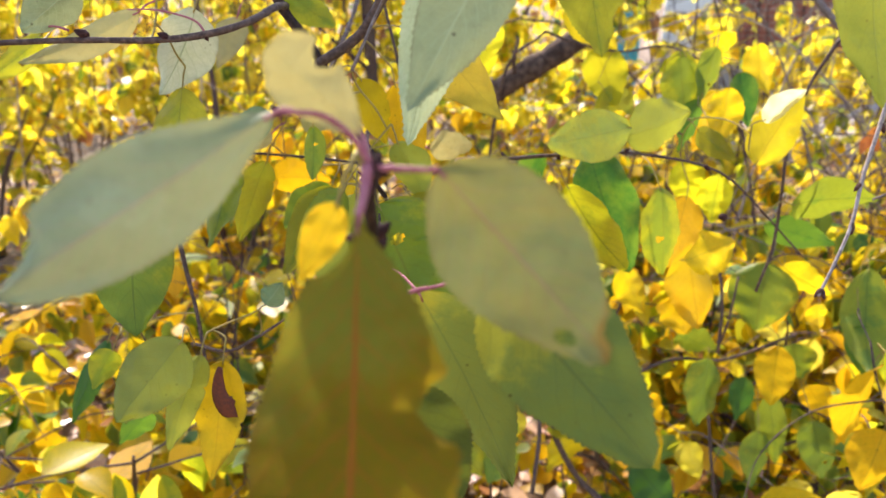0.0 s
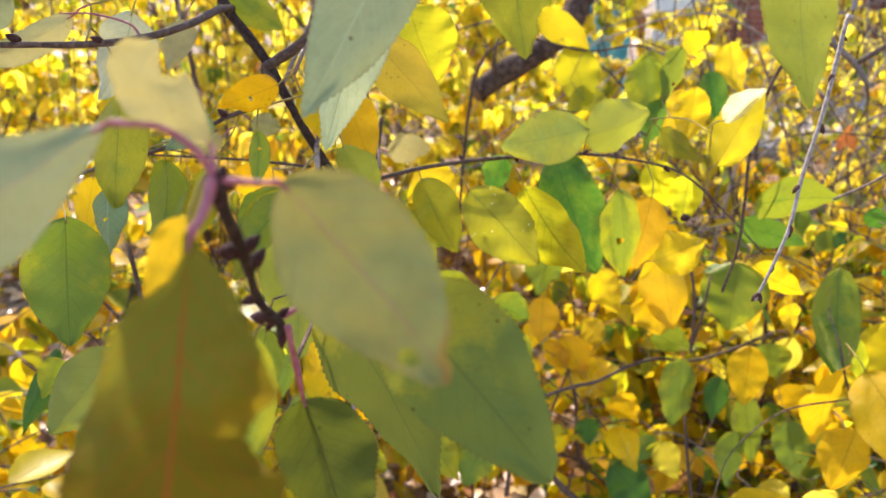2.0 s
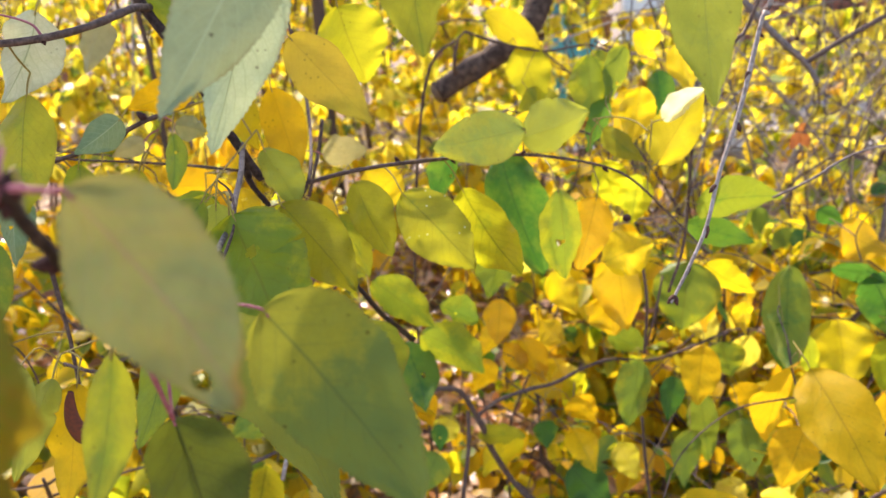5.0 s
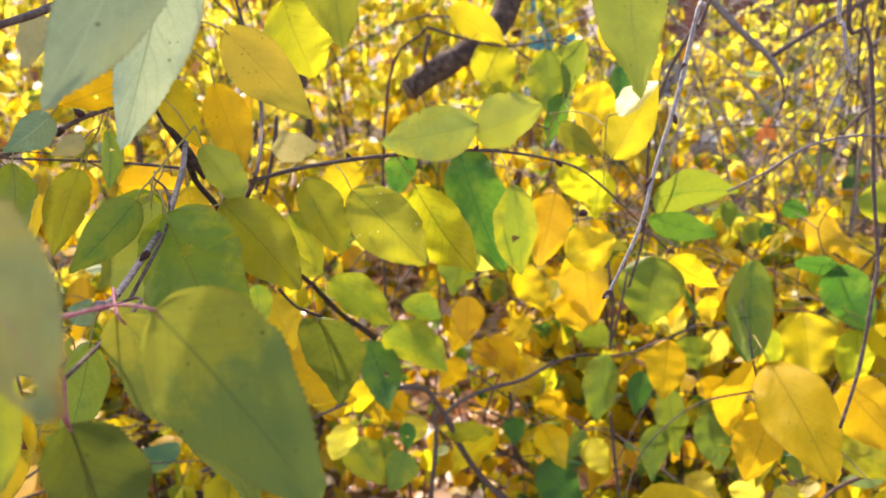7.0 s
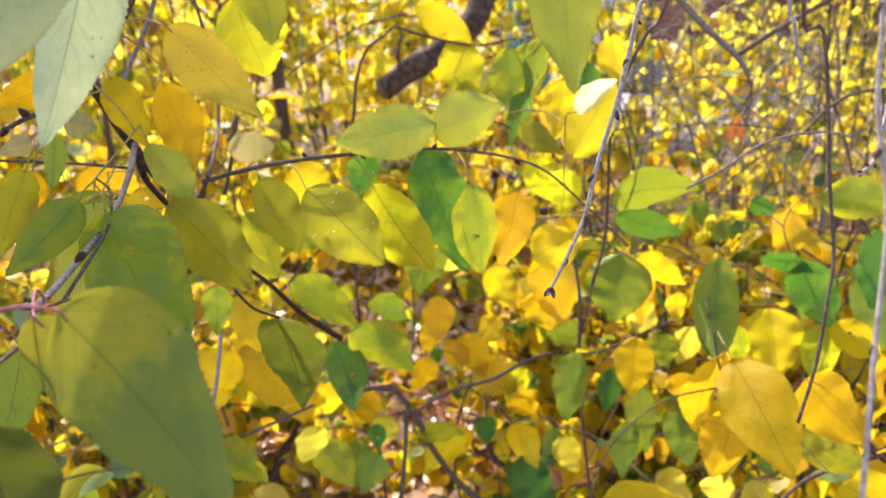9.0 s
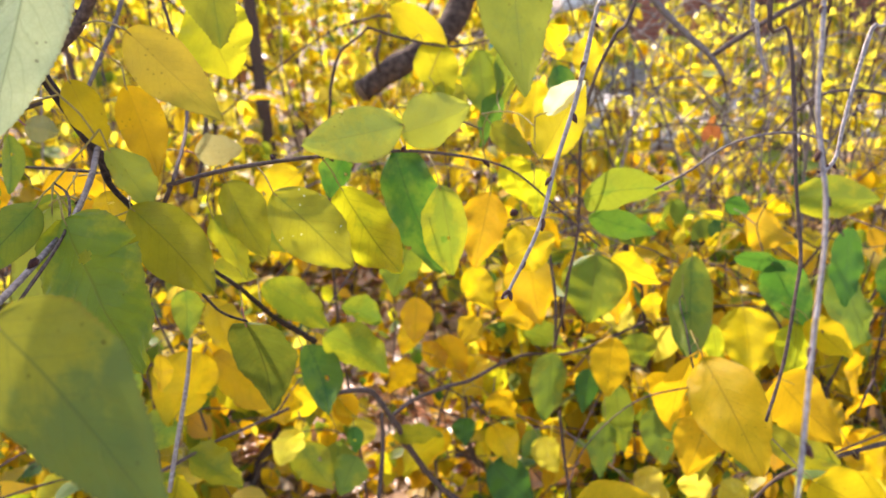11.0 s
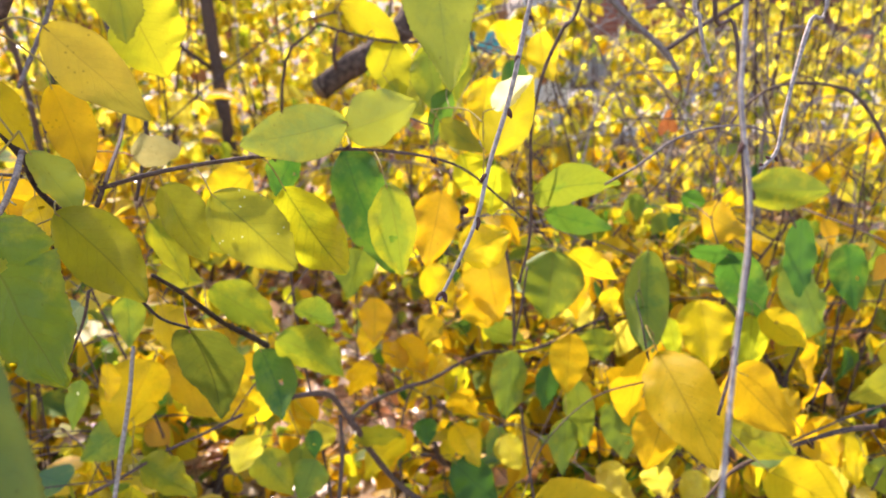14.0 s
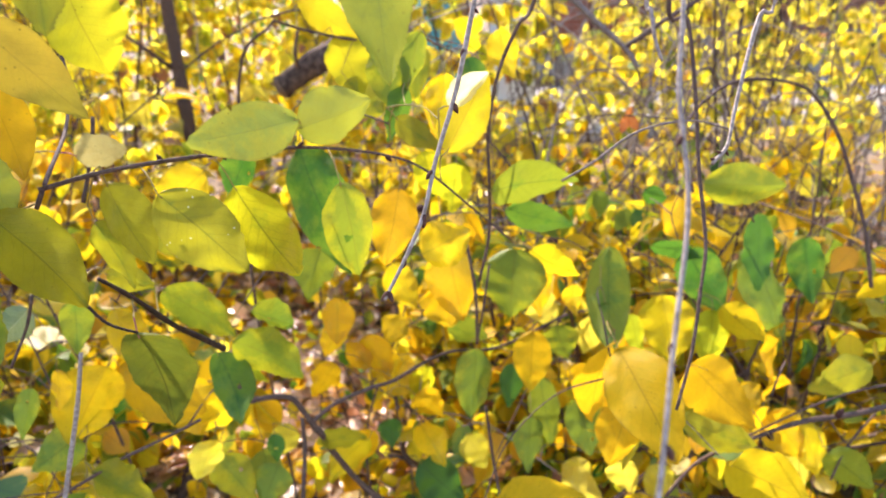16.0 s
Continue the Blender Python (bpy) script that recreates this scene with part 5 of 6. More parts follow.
hang4 = thing("hanging_twig", "slender grey twig with a knobbly dark tip, hanging down", "twig", "hanging bare twigs")
twig(hang4, [(0.5200, 0.6950, 1.7650), (0.5300, 0.6000, 1.5000), (0.5153, 0.5293, 1.2423), (0.4942, 0.5132, 1.2127), (0.4777, 0.4974, 1.1838), (0.4621, 0.4805, 1.1521), (0.4516, 0.4678, 1.1318), (0.4382, 0.4618, 1.1213)], 0.00181, 0.00133, BARK_GREY)
bud(hang4, (0.4500, 0.4662, 1.1303), (0.0030, -0.0017, -0.0048), 0.0059)
bud(hang4, (0.4457, 0.4648, 1.1265), (-0.0047, 0.0008, 0.0023), 0.0054)
bud(hang4, (0.4406, 0.4633, 1.1224), (-0.0048, 0.0006, 0.0016), 0.0051)
bud(hang4, (0.4406, 0.4633, 1.1224), (-0.0035, -0.0012, -0.0034), 0.0050)

hang5 = thing("hanging_twig", "short thin grey twig hanging down", "twig", "hanging bare twigs")
twig(hang5, [(0.4400, 0.6520, 1.7420), (0.4400, 0.6100, 1.5000), (0.4402, 0.5829, 1.2435), (0.4413, 0.5725, 1.2149), (0.4429, 0.5651, 1.1944), (0.4474, 0.5591, 1.1779)], 0.00196, 0.00131, BARK_GREY)
twig(hang5, [(0.4078, 0.6549, 1.0613), (0.4339, 0.6412, 1.0820), (0.4607, 0.6380, 1.1023), (0.4863, 0.6315, 1.1137), (0.5251, 0.6323, 1.1159), (0.5581, 0.6291, 1.1072)], 0.00133, 0.00104, BARK_TWIG)

hang6 = thing("hanging_twig", "thin brown twig slanting down behind the budded twig", "twig", "hanging bare twigs")
twig(hang6, [(0.4800, 0.6750, 1.7550), (0.4600, 0.7200, 1.5000), (0.4095, 0.7406, 1.2381), (0.3837, 0.7259, 1.1978), (0.3671, 0.7317, 1.1553), (0.3573, 0.7328, 1.0997), (0.3587, 0.7326, 1.0407), (0.3590, 0.7334, 0.9843), (0.3494, 0.7356, 0.9319)], 0.00218, 0.00155, BARK_MID)

arch1 = thing("arching_twig", "thin dark twig arching over", "twig")
twig(arch1, [(0.7082, 0.9591, 1.0490), (0.7359, 0.9682, 1.0740), (0.7812, 0.9766, 1.0972), (0.8432, 0.9775, 1.0996), (0.9049, 0.9712, 1.0822), (0.9461, 0.9498, 1.0235), (0.9666, 0.9241, 0.9527), (0.9816, 0.8982, 0.8818), (0.9849, 0.8697, 0.8034)], 0.00198, 0.00332, BARK_MID)

fork1 = thing("forked_branch", "grey forked branch rising behind the hanging twigs", "branch")
twig(fork1, [(1.9000, 2.7800, 1.7000), (1.2000, 2.4000, 1.9500), (0.6000, 1.7500, 1.7200), (0.4912, 1.4013, 1.4160), (0.5579, 1.3378, 1.3294), (0.6121, 1.2762, 1.2477), (0.6781, 1.2505, 1.1770), (0.7339, 1.2325, 1.1277), (0.7564, 1.2200, 1.0933)], 0.00846, 0.00438, BARK_TWIG, name="stem")
twig(fork1, [(0.7360, 1.2325, 1.1276), (0.8102, 1.2472, 1.1682), (0.8959, 1.2625, 1.2100), (0.9502, 1.2723, 1.2371)], 0.00485, 0.00445, BARK_MID, name="stem")
twig(fork1, [(0.7545, 1.2210, 1.0961), (0.7950, 1.2760, 1.0426), (0.8047, 1.3411, 0.9874)], 0.00194, 0.00109, BARK_MID)
leaf(fork1, (0.8024, 1.3411, 0.9875), (0.7868, 1.3300, 0.9571), 0.0201, "russet", roll=12, shape="oval", fold=0.1, bow=0.02)
leaf(fork1, (0.8070, 1.3410, 0.9873), (0.8215, 1.3311, 0.9600), 0.0202, "russet", roll=12, shape="oval", fold=0.1, bow=0.02)
leaf(fork1, (0.8069, 1.3266, 1.0061), (0.7855, 1.3206, 0.9896), 0.0167, "russet", roll=-14, fold=0.1, bow=0.02)

stub1 = thing("broken_branch", "thick dark branch with a sawn-off end", "branch")
twig(stub1, [(0.1382, 1.8973, 0.9952), (0.2094, 1.9142, 1.0417), (0.2837, 1.9291, 1.0827), (0.3598, 1.9585, 1.1343), (0.4091, 2.0054, 1.2046), (0.4432, 2.0976, 1.3117), (0.4846, 2.3384, 1.5348), (0.9000, 2.6000, 2.2000), (0.9000, 4.0000, 2.2000), (0.9000, 4.7500, 1.7000), (0.9000, 4.8000, -0.0300)], 0.02938, 0.04641, BARK_LIMB, name="limb", knots=0.2)
twig(stub1, [(0.1351, 1.8925, 0.9937), (0.1403, 1.8957, 0.9969)], 0.02638, 0.02788, CUT_WOOD, name="cut_end", label="sawn pale end", knots=0.05)
twig(stub1, [(0.1865, 1.9010, 1.0347), (0.1785, 1.8542, 1.0816), (0.1890, 1.8528, 1.1361)], 0.00658, 0.00350, BARK_MID)

goldbranch = thing("golden_branch", "low brown branch with large pale golden and green leaves", "branch")
twig(goldbranch, [(0.5865, 0.7090, 0.6250), (0.6394, 0.7223, 0.6615), (0.7428, 0.7381, 0.6758), (0.8083, 0.7493, 0.6772), (0.8914, 0.7576, 0.6708), (1.0099, 0.7772, 0.6662)], 0.00214, 0.00441, BARK_MID, name="stem")
twig(goldbranch, [(0.6898, 0.7354, 0.6683), (0.7517, 0.7418, 0.6860), (0.8181, 0.7556, 0.6947), (0.9021, 0.7765, 0.6935), (0.9845, 0.7864, 0.6914)], 0.00146, 0.00160, BARK_MID)
twig(goldbranch, [(1.0099, 0.7772, 0.6662), (1.1500, 0.8000, 0.6000), (1.2600, 0.8500, 0.3000), (1.3000, 0.9000, -0.0300)], 0.00441, 0.00700, BARK_MID, name="stem")
bud(goldbranch, (0.6773, 0.7326, 0.6607), (-0.0054, 0.0047, 0.0130), 0.0148)
bud(goldbranch, (0.7428, 0.7381, 0.6758), (0.0073, -0.0038, -0.0106), 0.0134)
bud(goldbranch, (0.8467, 0.7408, 0.6831), (0.0117, 0.0034, 0.0094), 0.0154)
twig(goldbranch, [(0.5135, 0.7698, 0.8507), (0.5141, 0.7471, 0.8174), (0.5182, 0.7269, 0.7910)], 0.00136, 0.00132, BARK_MID)
leaf(goldbranch, (0.5213, 0.7519, 0.8307), (0.5044, 0.7618, 0.7116), 0.0657, "pale", roll=-24, shape="oval", label="pale golden leaf with brown specks", fold=0.21, bow=0.07)
leaf(goldbranch, (0.4902, 0.6784, 0.8625), (0.4976, 0.5507, 0.8040), 0.0721, "pale", roll=20, shape="oval", label="large pale golden leaf with a dark midrib", fold=0.1, bow=-0.07)
leaf(goldbranch, (0.5553, 0.7678, 0.7282), (0.5229, 0.7418, 0.6567), 0.0614, "pale", roll=20, shape="oval", fold=0.32, bow=-0.04)
leaf(goldbranch, (0.5901, 0.6956, 0.8222), (0.6659, 0.6671, 0.7438), 0.0713, "pale", roll=-8, shape="oval", stalk=(0.7432, 0.7261, 0.6720), fold=0.23, bow=0.11)
leaf(goldbranch, (0.6057, 0.7254, 0.7285), (0.7055, 0.7082, 0.6813), 0.0479, "olive", roll=-14, shape="oval", fold=0.03, bow=-0.04)
leaf(goldbranch, (0.6286, 0.6539, 0.7075), (0.7296, 0.6325, 0.6488), 0.0743, "pale", roll=5, shape="oval", fold=0.17, bow=0.04)
leaf(goldbranch, (0.3478, 0.6527, 0.7041), (0.4517, 0.6492, 0.6946), 0.0507, "pale", roll=-20, shape="oval", fold=0.27, bow=-0.02)
leaf(goldbranch, (0.5768, 0.9025, 0.8935), (0.5373, 0.7917, 0.7939), 0.0618, "green", roll=32, shape="oval", label="green leaf with a dark midrib", fold=0.07, bow=0.12)
leaf(goldbranch, (0.5559, 0.8581, 0.8301), (0.5590, 0.8345, 0.7652), 0.0405, "dark", roll=20, fold=0.21, bow=0.02)
leaf(goldbranch, (0.6147, 0.8966, 0.7895), (0.6229, 0.8741, 0.7278), 0.0324, "lime", roll=-5, fold=0.26, bow=-0.01)
leaf(goldbranch, (0.6544, 0.9288, 0.8781), (0.7309, 0.9207, 0.8559), 0.0375, "dark", roll=24, fold=0.11, bow=0.03)
leaf(goldbranch, (0.7079, 0.9252, 0.8683), (0.7606, 0.8922, 0.7776), 0.0684, "dark", roll=16, shape="oval", fold=0.14, bow=0.07)
leaf(goldbranch, (0.8676, 0.9877, 0.8936), (0.8539, 0.9457, 0.7782), 0.0634, "dark", roll=-6, shape="oval", fold=0.02, bow=0.04)
leaf(goldbranch, (0.8682, 1.0150, 0.8226), (0.9198, 0.9631, 0.6799), 0.1023, "green", roll=-26, shape="oval", fold=0.19, bow=-0.07)
leaf(goldbranch, (0.9809, 1.0186, 0.8324), (0.9851, 0.9802, 0.7269), 0.0611, "dark", roll=24, fold=0.2, bow=0.06)
leaf(goldbranch, (0.6902, 0.9491, 0.7877), (0.6981, 0.9130, 0.6885), 0.0848, "yellow", roll=32, shape="oval", fold=0.31, bow=0.0)
leaf(goldbranch, (0.7431, 0.8942, 0.7829), (0.7248, 0.8665, 0.7069), 0.0512, "lime", roll=26, shape="oval", fold=0.29, bow=-0.03)
leaf(goldbranch, (0.7284, 0.8510, 0.8105), (0.7906, 0.8318, 0.7578), 0.0482, "pale", roll=19, shape="oval", fold=0.29, bow=-0.06)
leaf(goldbranch, (0.9320, 0.9722, 0.7050), (0.8950, 0.9418, 0.6213), 0.0683, "gold", roll=-27, shape="oval", fold=0.27, bow=0.04)
leaf(goldbranch, (1.0027, 0.8557, 0.6771), (0.8898, 0.8479, 0.6559), 0.0595, "olive", roll=14, shape="oval", fold=0.07, bow=0.02)
leaf(goldbranch, (0.9154, 0.8136, 0.5615), (0.9891, 0.7915, 0.5007), 0.0581, "green", roll=15, shape="oval", fold=0.19, bow=0.01)
leaf(goldbranch, (0.7136, 0.9092, 0.9703), (0.8439, 0.9057, 0.9609), 0.0600, "olive", roll=-7, shape="oval", fold=0.25, bow=-0.02)
leaf(goldbranch, (0.7285, 1.0425, 0.8982), (0.8046, 1.0291, 0.8612), 0.0688, "gold", roll=-30, shape="oval", fold=0.04, bow=0.11)
leaf(goldbranch, (0.4524, 0.9332, 0.8902), (0.4358, 0.9008, 0.8011), 0.0890, "olive", roll=28, shape="oval", fold=0.16, bow=-0.06)
leaf(goldbranch, (0.4734, 0.9319, 0.8866), (0.5426, 0.9173, 0.8465), 0.0463, "yellow", roll=27, fold=0.18, bow=-0.05)
leaf(goldbranch, (0.5529, 0.9596, 0.8165), (0.5519, 0.9424, 0.7692), 0.0360, "yellow", roll=-12, fold=0.22, bow=0.09)
leaf(goldbranch, (0.8962, 0.8943, 0.6370), (0.8462, 0.8870, 0.6170), 0.0592, "gold", roll=-27, shape="oval", fold=0.31, bow=0.12)
leaf(goldbranch, (0.9483, 0.9138, 0.5444), (0.9723, 0.8808, 0.4538), 0.0565, "yellow", roll=9, fold=0.08, bow=-0.03)
leaf(goldbranch, (0.8888, 0.9224, 0.5680), (0.9443, 0.8948, 0.4922), 0.0745, "yellow", roll=-7, shape="oval", fold=0.22, bow=-0.06)
twig(goldbranch, [(0.9163, 0.7996, 0.5231), (0.9496, 0.8158, 0.5675), (1.0083, 0.8325, 0.6135)], 0.00171, 0.00174, BARK_MID)
twig(goldbranch, [(0.7795, 0.7884, 0.6971), (0.7930, 0.7973, 0.7214), (0.8194, 0.8207, 0.7274)], 0.00156, 0.00160, BARK_MID)
twig(goldbranch, [(0.7246, 0.7427, 0.6590), (0.6903, 0.7385, 0.7061), (0.6616, 0.7200, 0.7429)], 0.00112, 0.00105, BARK_MID)
leaf(goldbranch, (0.9034, 0.8756, 0.5857), (0.8429, 0.8721, 0.5762), 0.0592, "gold", roll=-26, shape="oval", fold=0.14, bow=-0.06)
leaf(goldbranch, (0.8896, 0.9256, 0.5769), (0.8638, 0.9044, 0.5186), 0.0503, "yellow", roll=-23, fold=0.2, bow=0.07)
leaf(goldbranch, (0.9414, 0.9243, 0.5150), (0.9547, 0.8909, 0.4230), 0.0670, "bright", roll=-5, shape="oval", fold=0.16, bow=-0.01)
leaf(goldbranch, (0.9076, 0.9681, 0.5476), (0.8630, 0.9833, 0.5892), 0.0617, "gold", roll=20, fold=0.13, bow=0.05)

lowbranch = thing("low_branch", "crooked dark branch low in the shrub with green and yellow leaves", "branch")
twig(lowbranch, [(0.0788, 0.8929, 0.7210), (0.1045, 0.9025, 0.7182), (0.1302, 0.9185, 0.7036), (0.1478, 0.9189, 0.6755), (0.1633, 0.9181, 0.6440)], 0.00340, 0.00480, BARK_MID, name="stem")
twig(lowbranch, [(0.1547, 0.9226, 0.6563), (0.1888, 0.9392, 0.6726), (0.2408, 0.9621, 0.6773), (0.2818, 0.9823, 0.6743), (0.3348, 1.0078, 0.6857), (0.3828, 1.0206, 0.6917), (0.4621, 1.0378, 0.6804), (0.5923, 1.0788, 0.7055)], 0.00323, 0.00240, BARK_MID)
twig(lowbranch, [(0.1637, 0.9280, 0.6420), (0.1852, 0.9736, 0.5626), (0.2279, 0.9958, 0.4773), (0.2757, 0.9804, 0.4351)], 0.00480, 0.00560, BARK_MID, name="stem")
twig(lowbranch, [(0.2757, 0.9804, 0.4351), (0.3000, 1.0000, 0.2500), (0.3100, 1.0300, -0.0300)], 0.00560, 0.00700, BARK_MID, name="stem")
twig(lowbranch, [(0.1427, 0.9172, 0.6707), (0.1422, 0.8994, 0.6218), (0.1317, 0.8724, 0.5477)], 0.00279, 0.00358, BARK_MID)
twig(lowbranch, [(0.3832, 0.9381, 0.9037), (0.3901, 0.9139, 0.8372), (0.3913, 0.9077, 0.7616)], 0.00194, 0.00239, BARK_MID)
twig(lowbranch, [(0.4129, 0.9267, 0.8723), (0.4009, 0.9083, 0.8216), (0.3916, 0.9091, 0.7653)], 0.00156, 0.00159, BARK_MID)
twig(lowbranch, [(0.7738, 0.9626, 0.9710), (0.8001, 0.9508, 0.9385), (0.8207, 0.9361, 0.8981)], 0.00206, 0.00166, BARK_MID)
twig(lowbranch, [(0.4268, 0.9888, 0.6043), (0.4309, 0.9638, 0.5357), (0.4389, 0.9355, 0.4578)], 0.00226, 0.00272, BARK_MID)
leaf(lowbranch, (0.4079, 0.9764, 0.7164), (0.3897, 0.9404, 0.6175), 0.0627, "green", roll=-9, shape="oval", label="plain green leaf below the thin twig", fold=0.24, bow=-0.04)
leaf(lowbranch, (0.4685, 0.8933, 0.7806), (0.4568, 0.8650, 0.7027), 0.0545, "pale", roll=22, shape="oval", fold=0.2, bow=-0.03)
leaf(lowbranch, (0.4849, 0.9380, 0.6111), (0.4720, 0.9074, 0.5300), 0.0520, "green", roll=-8, fold=0.1, bow=0.02, twist=0.1)
leaf(lowbranch, (0.5450, 0.9067, 0.6500), (0.5600, 0.8765, 0.5700), 0.0560, "green", roll=4, shape="oval", fold=0.1, bow=0.02, twist=0.1)
leaf(lowbranch, (0.4638, 0.9665, 0.6894), (0.4499, 0.9432, 0.6253), 0.0367, "dark", roll=19, fold=0.26, bow=-0.04)
leaf(lowbranch, (0.3211, 1.0046, 0.5016), (0.3884, 0.9803, 0.4347), 0.0742, "dark", roll=-25, shape="oval", fold=0.13, bow=0.04)
leaf(lowbranch, (0.2720, 0.9884, 0.6032), (0.2732, 0.9731, 0.5613), 0.0401, "dark", roll=-7, fold=0.3, bow=0.03)
leaf(lowbranch, (0.1591, 0.9388, 0.6130), (0.2315, 0.9382, 0.6116), 0.0444, "olive", roll=12, shape="oval", fold=0.14, bow=0.02)
leaf(lowbranch, (0.1008, 0.9455, 0.6317), (0.1019, 0.9313, 0.5927), 0.0266, "dark", roll=8, fold=0.27, bow=-0.06)
leaf(lowbranch, (0.2547, 1.1047, 0.6303), (0.2198, 1.1206, 0.6740), 0.0442, "gold", roll=6, shape="oval", fold=0.29, bow=0.11)
leaf(lowbranch, (0.3212, 1.1207, 0.6743), (0.2849, 1.1334, 0.7092), 0.0493, "gold", roll=26, shape="oval", fold=0.27, bow=0.07)
leaf(lowbranch, (0.3629, 1.0124, 0.8154), (0.3710, 0.9887, 0.7503), 0.0856, "gold", roll=-26, shape="oval", fold=0.18, bow=-0.03)
leaf(lowbranch, (0.3764, 1.0337, 0.7277), (0.4392, 1.0256, 0.7054), 0.0561, "green", roll=16, fold=0.29, bow=-0.01)
leaf(lowbranch, (0.5356, 0.9837, 0.7365), (0.5500, 0.9652, 0.6856), 0.0607, "olive", roll=30, fold=0.14, bow=-0.04)
leaf(lowbranch, (0.5586, 0.9619, 0.6766), (0.5923, 0.9456, 0.6318), 0.0486, "gold", roll=25, fold=0.11, bow=0.05)
leaf(lowbranch, (0.3215, 1.0423, 0.6051), (0.3659, 1.0279, 0.5655), 0.0598, "gold", roll=21, fold=0.03, bow=0.12)
leaf(lowbranch, (0.1969, 1.0655, 0.6690), (0.1570, 1.0481, 0.6212), 0.0618, "gold", roll=-28, fold=0.08, bow=-0.06)
leaf(lowbranch, (0.5092, 0.9751, 0.6544), (0.5199, 0.9380, 0.5525), 0.0537, "green", roll=-6, fold=0.08, bow=-0.03)

midtwigs = thing("leafy_twig", "thin brown twig with scattered yellow and olive leaves", "twig")
twig(midtwigs, [(0.1496, 1.0958, 1.1907), (0.2030, 1.1212, 1.1728), (0.2749, 1.1374, 1.1587), (0.3444, 1.1402, 1.1665), (0.3971, 1.0783, 1.1427)], 0.00205, 0.00165, BARK_MID)
twig(midtwigs, [(0.1496, 1.0958, 1.1907), (0.0900, 1.1500, 1.1000), (0.0700, 1.2600, 0.7000), (0.1000, 1.3000, 0.3000), (0.1200, 1.3200, -0.0300)], 0.00180, 0.00400, BARK_MID, name="stem")
leaf(midtwigs, (0.1848, 1.1582, 1.2160), (0.2680, 1.1383, 1.1612), 0.0514, "butter", roll=20, shape="oval", fold=0.23, bow=-0.0)
leaf(midtwigs, (0.2317, 1.1395, 1.1647), (0.2652, 1.1088, 1.0801), 0.0700, "butter", roll=20, shape="oval", fold=0.12, bow=0.11)
leaf(midtwigs, (0.3239, 1.0137, 1.1698), (0.3267, 0.9861, 1.0938), 0.0478, "olive", roll=15, shape="oval", fold=0.17, bow=-0.05)
leaf(midtwigs, (0.3522, 0.9345, 1.1276), (0.3367, 0.9084, 1.0558), 0.0510, "gold", roll=-25, shape="oval", fold=0.07, bow=0.0)
leaf(midtwigs, (0.3940, 0.9730, 1.1458), (0.4050, 0.9480, 1.0769), 0.0387, "dark", roll=32, fold=0.3, bow=-0.04)
leaf(midtwigs, (0.7493, 1.1471, 0.8931), (0.7942, 1.1398, 0.8730), 0.0345, "dark", roll=8, fold=0.11, bow=-0.04)
leaf(midtwigs, (0.2098, 1.1009, 0.7662), (0.2022, 1.0753, 0.6957), 0.0544, "gold", roll=26, shape="oval", fold=0.1, bow=0.02)
leaf(midtwigs, (0.3692, 1.0154, 0.8822), (0.3864, 0.9733, 0.7664), 0.0830, "gold", roll=-16, shape="oval", fold=0.32, bow=0.0)
leaf(midtwigs, (0.5248, 1.0262, 0.8532), (0.5111, 0.9889, 0.7508), 0.0661, "gold", roll=-27, shape="oval", fold=0.03, bow=0.02)
leaf(midtwigs, (0.3574, 1.1018, 0.6223), (0.3250, 1.0798, 0.5619), 0.0476, "lime", roll=-8, shape="oval", fold=0.27, bow=-0.01)
leaf(midtwigs, (0.4394, 1.1841, 1.1408), (0.4719, 1.1995, 1.1832), 0.0705, "yellow", roll=26, fold=0.1, bow=0.12)
leaf(midtwigs, (0.4839, 1.1414, 1.1697), (0.5003, 1.1146, 1.0962), 0.0530, "yellow", roll=-11, fold=0.25, bow=0.04)
leaf(midtwigs, (0.3000, 1.1166, 0.8093), (0.3369, 1.0907, 0.7380), 0.0619, "yellow", roll=-24, fold=0.15, bow=0.11)
leaf(midtwigs, (0.2499, 1.1231, 0.6810), (0.2882, 1.0961, 0.6067), 0.0655, "gold", roll=26, fold=0.12, bow=0.02)
leaf(midtwigs, (0.3250, 1.0263, 0.5612), (0.3619, 1.0003, 0.4898), 0.0569, "yellow", roll=7, fold=0.25, bow=0.07)
leaf(midtwigs, (0.2479, 1.0695, 0.5337), (0.2125, 1.0430, 0.4607), 0.0784, "gold", roll=-29, fold=0.1, bow=0.06)
leaf(midtwigs, (0.2462, 1.1179, 1.1051), (0.2962, 1.1000, 1.0560), 0.0754, "olive", roll=-25, shape="oval", fold=0.21, bow=0.07)
leaf(midtwigs, (0.3807, 1.0045, 1.0861), (0.3473, 0.9861, 1.0355), 0.0392, "gold", roll=5, fold=0.17, bow=0.02)
leaf(midtwigs, (0.0540, 0.9292, 1.0253), (-0.0049, 0.9149, 0.9860), 0.0589, "yellow", roll=10, shape="oval", fold=0.03, bow=0.03)
leaf(midtwigs, (0.0002, 0.8621, 0.9871), (0.0396, 0.8476, 0.9473), 0.0484, "olive", roll=8, fold=0.25, bow=-0.02)
leaf(midtwigs, (-0.0748, 0.9221, 0.8596), (-0.0473, 0.8957, 0.7871), 0.0536, "gold", roll=7, shape="oval", fold=0.32, bow=-0.06)
leaf(midtwigs, (-0.0212, 0.9787, 0.7228), (0.0010, 0.9495, 0.6426), 0.0743, "gold", roll=-25, shape="oval", fold=0.04, bow=0.01)
leaf(midtwigs, (0.0128, 0.9802, 0.5807), (0.0632, 0.9551, 0.5118), 0.0622, "olive", roll=-6, fold=0.1, bow=0.01)
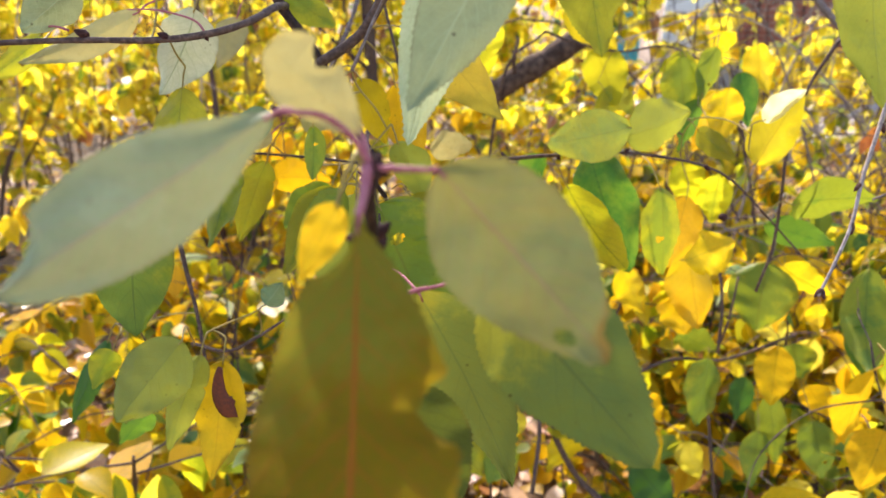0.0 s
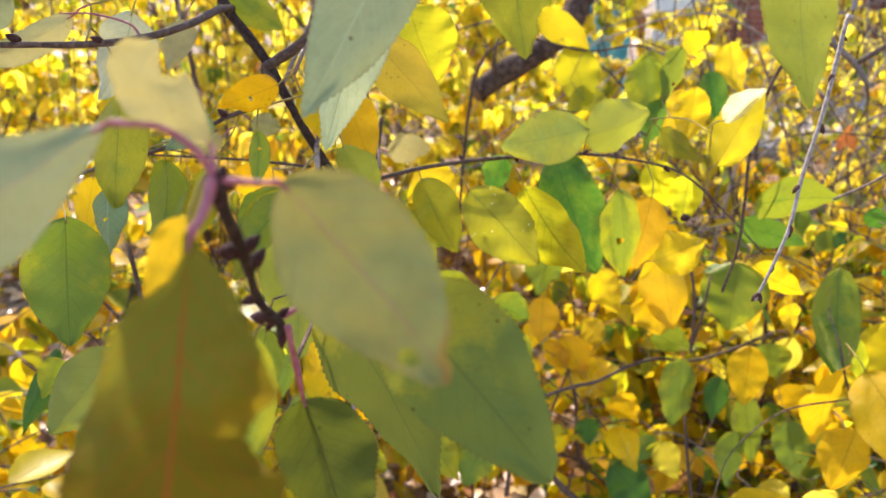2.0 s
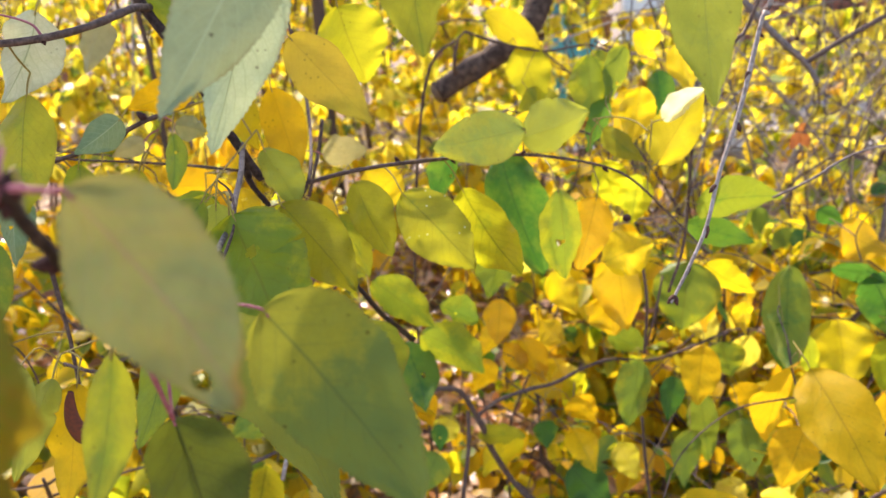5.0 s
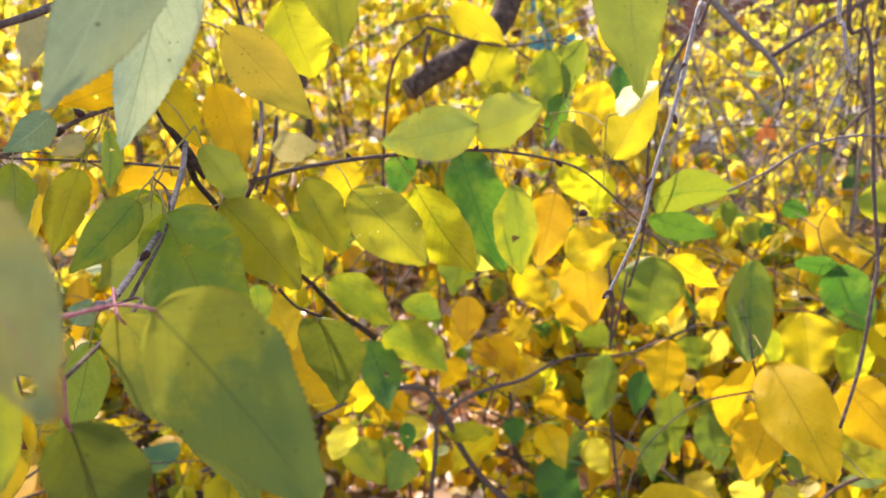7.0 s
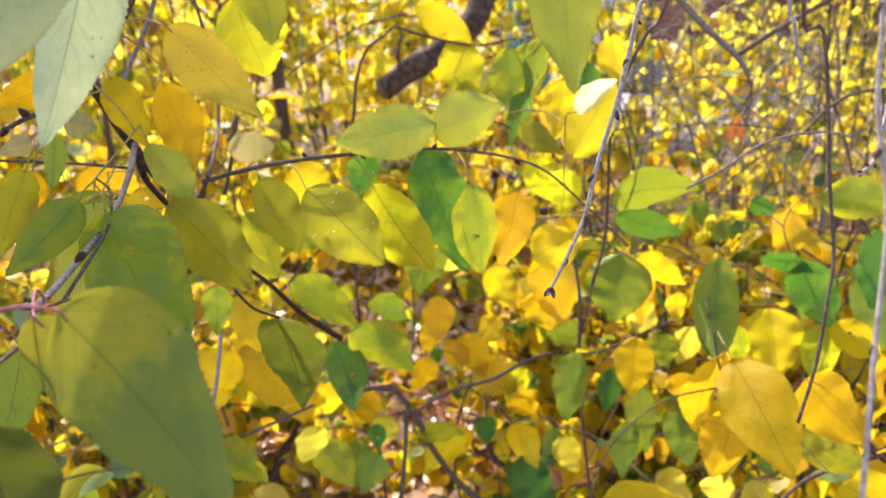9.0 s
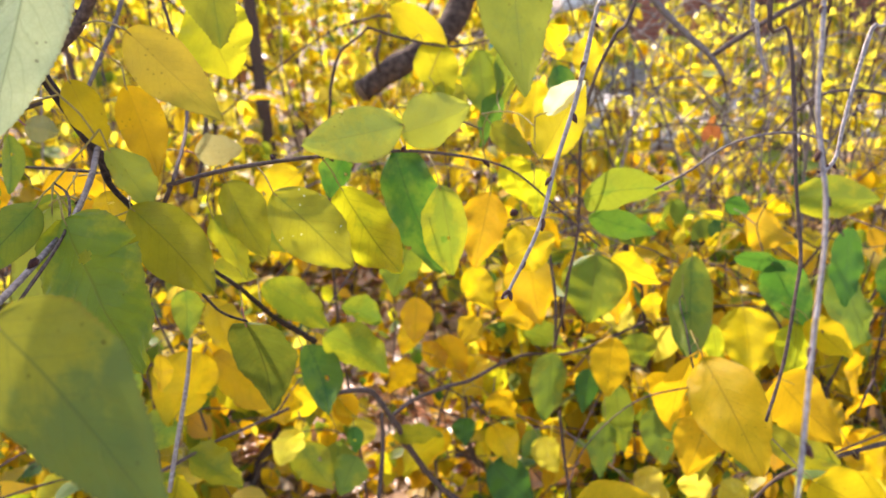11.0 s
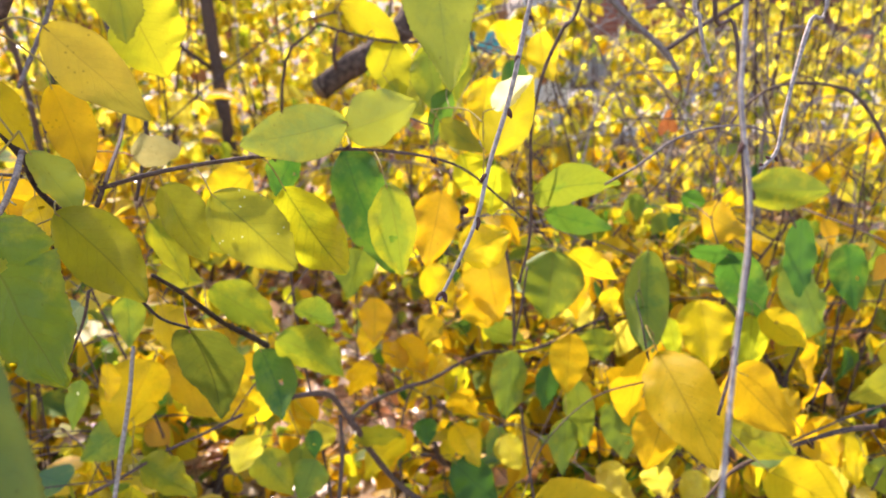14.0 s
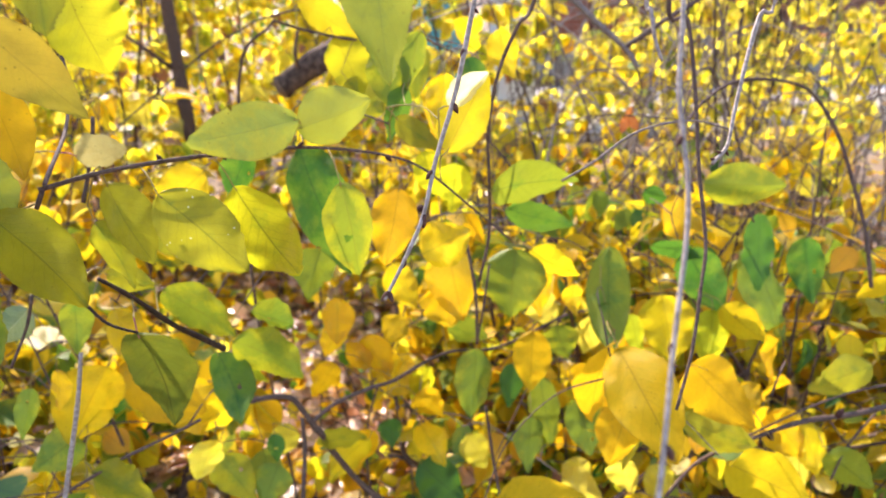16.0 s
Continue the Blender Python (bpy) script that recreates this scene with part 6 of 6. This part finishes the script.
leaf(midtwigs, (0.1002, 0.9726, 0.5599), (0.0717, 0.9519, 0.5030), 0.0586, "green", roll=25, fold=0.04, bow=-0.06)
leaf(midtwigs, (0.2143, 1.1314, 0.7037), (0.1834, 1.1135, 0.6547), 0.0453, "gold", roll=-10, shape="oval", fold=0.24, bow=0.05)
leaf(midtwigs, (0.2804, 1.1071, 0.6371), (0.3375, 1.0862, 0.5797), 0.0736, "gold", roll=-22, fold=0.09, bow=0.11)
leaf(midtwigs, (0.2408, 1.0219, 0.5491), (0.1733, 1.0008, 0.4911), 0.0657, "yellow", roll=-7, fold=0.19, bow=0.11)
leaf(midtwigs, (0.5276, 0.9027, 0.5140), (0.5897, 0.8894, 0.4775), 0.0623, "bright", roll=-32, shape="oval", fold=0.25, bow=0.05)
leaf(midtwigs, (0.5901, 0.9511, 0.5008), (0.5436, 0.9372, 0.4626), 0.0496, "bright", roll=22, shape="oval", fold=0.13, bow=0.01)
leaf(midtwigs, (0.6335, 0.9477, 0.4915), (0.6641, 0.9288, 0.4396), 0.0538, "bright", roll=21, shape="oval", fold=0.22, bow=0.07)
leaf(midtwigs, (0.7105, 0.8981, 0.5014), (0.6650, 0.8877, 0.4727), 0.0543, "bright", roll=27, shape="oval", fold=0.16, bow=0.09)
leaf(midtwigs, (0.4019, 1.0168, 0.5352), (0.4314, 0.9962, 0.4786), 0.0507, "bright", roll=-22, shape="oval", fold=0.06, bow=-0.01)
leaf(midtwigs, (0.3132, 1.1060, 0.6340), (0.3536, 1.0880, 0.5845), 0.0554, "bright", roll=-29, shape="oval", fold=0.27, bow=0.09)
leaf(midtwigs, (0.1202, 0.9926, 0.6146), (0.1042, 0.9768, 0.5715), 0.0437, "bright", roll=9, shape="oval", fold=0.06, bow=-0.05)
leaf(midtwigs, (0.0170, 0.9465, 0.6344), (-0.0105, 0.9281, 0.5837), 0.0546, "bright", roll=-27, shape="oval", fold=0.05, bow=0.01)
leaf(midtwigs, (0.5354, 1.0936, 0.7461), (0.5710, 1.0729, 0.6892), 0.0549, "bright", roll=-13, shape="oval", fold=0.04, bow=0.06)
leaf(midtwigs, (0.2557, 1.0326, 0.8709), (0.2115, 1.0223, 0.8425), 0.0470, "bright", roll=-27, shape="oval", fold=0.08, bow=-0.02)
leaf(midtwigs, (0.3677, 0.9267, 1.0185), (0.3555, 0.9043, 0.9569), 0.0446, "lime", roll=8, shape="oval", fold=0.04, bow=0.08)
leaf(midtwigs, (0.3330, 0.9816, 1.0232), (0.3521, 0.9601, 0.9641), 0.0530, "lime", roll=29, shape="oval", fold=0.27, bow=-0.07)

join_leaves()
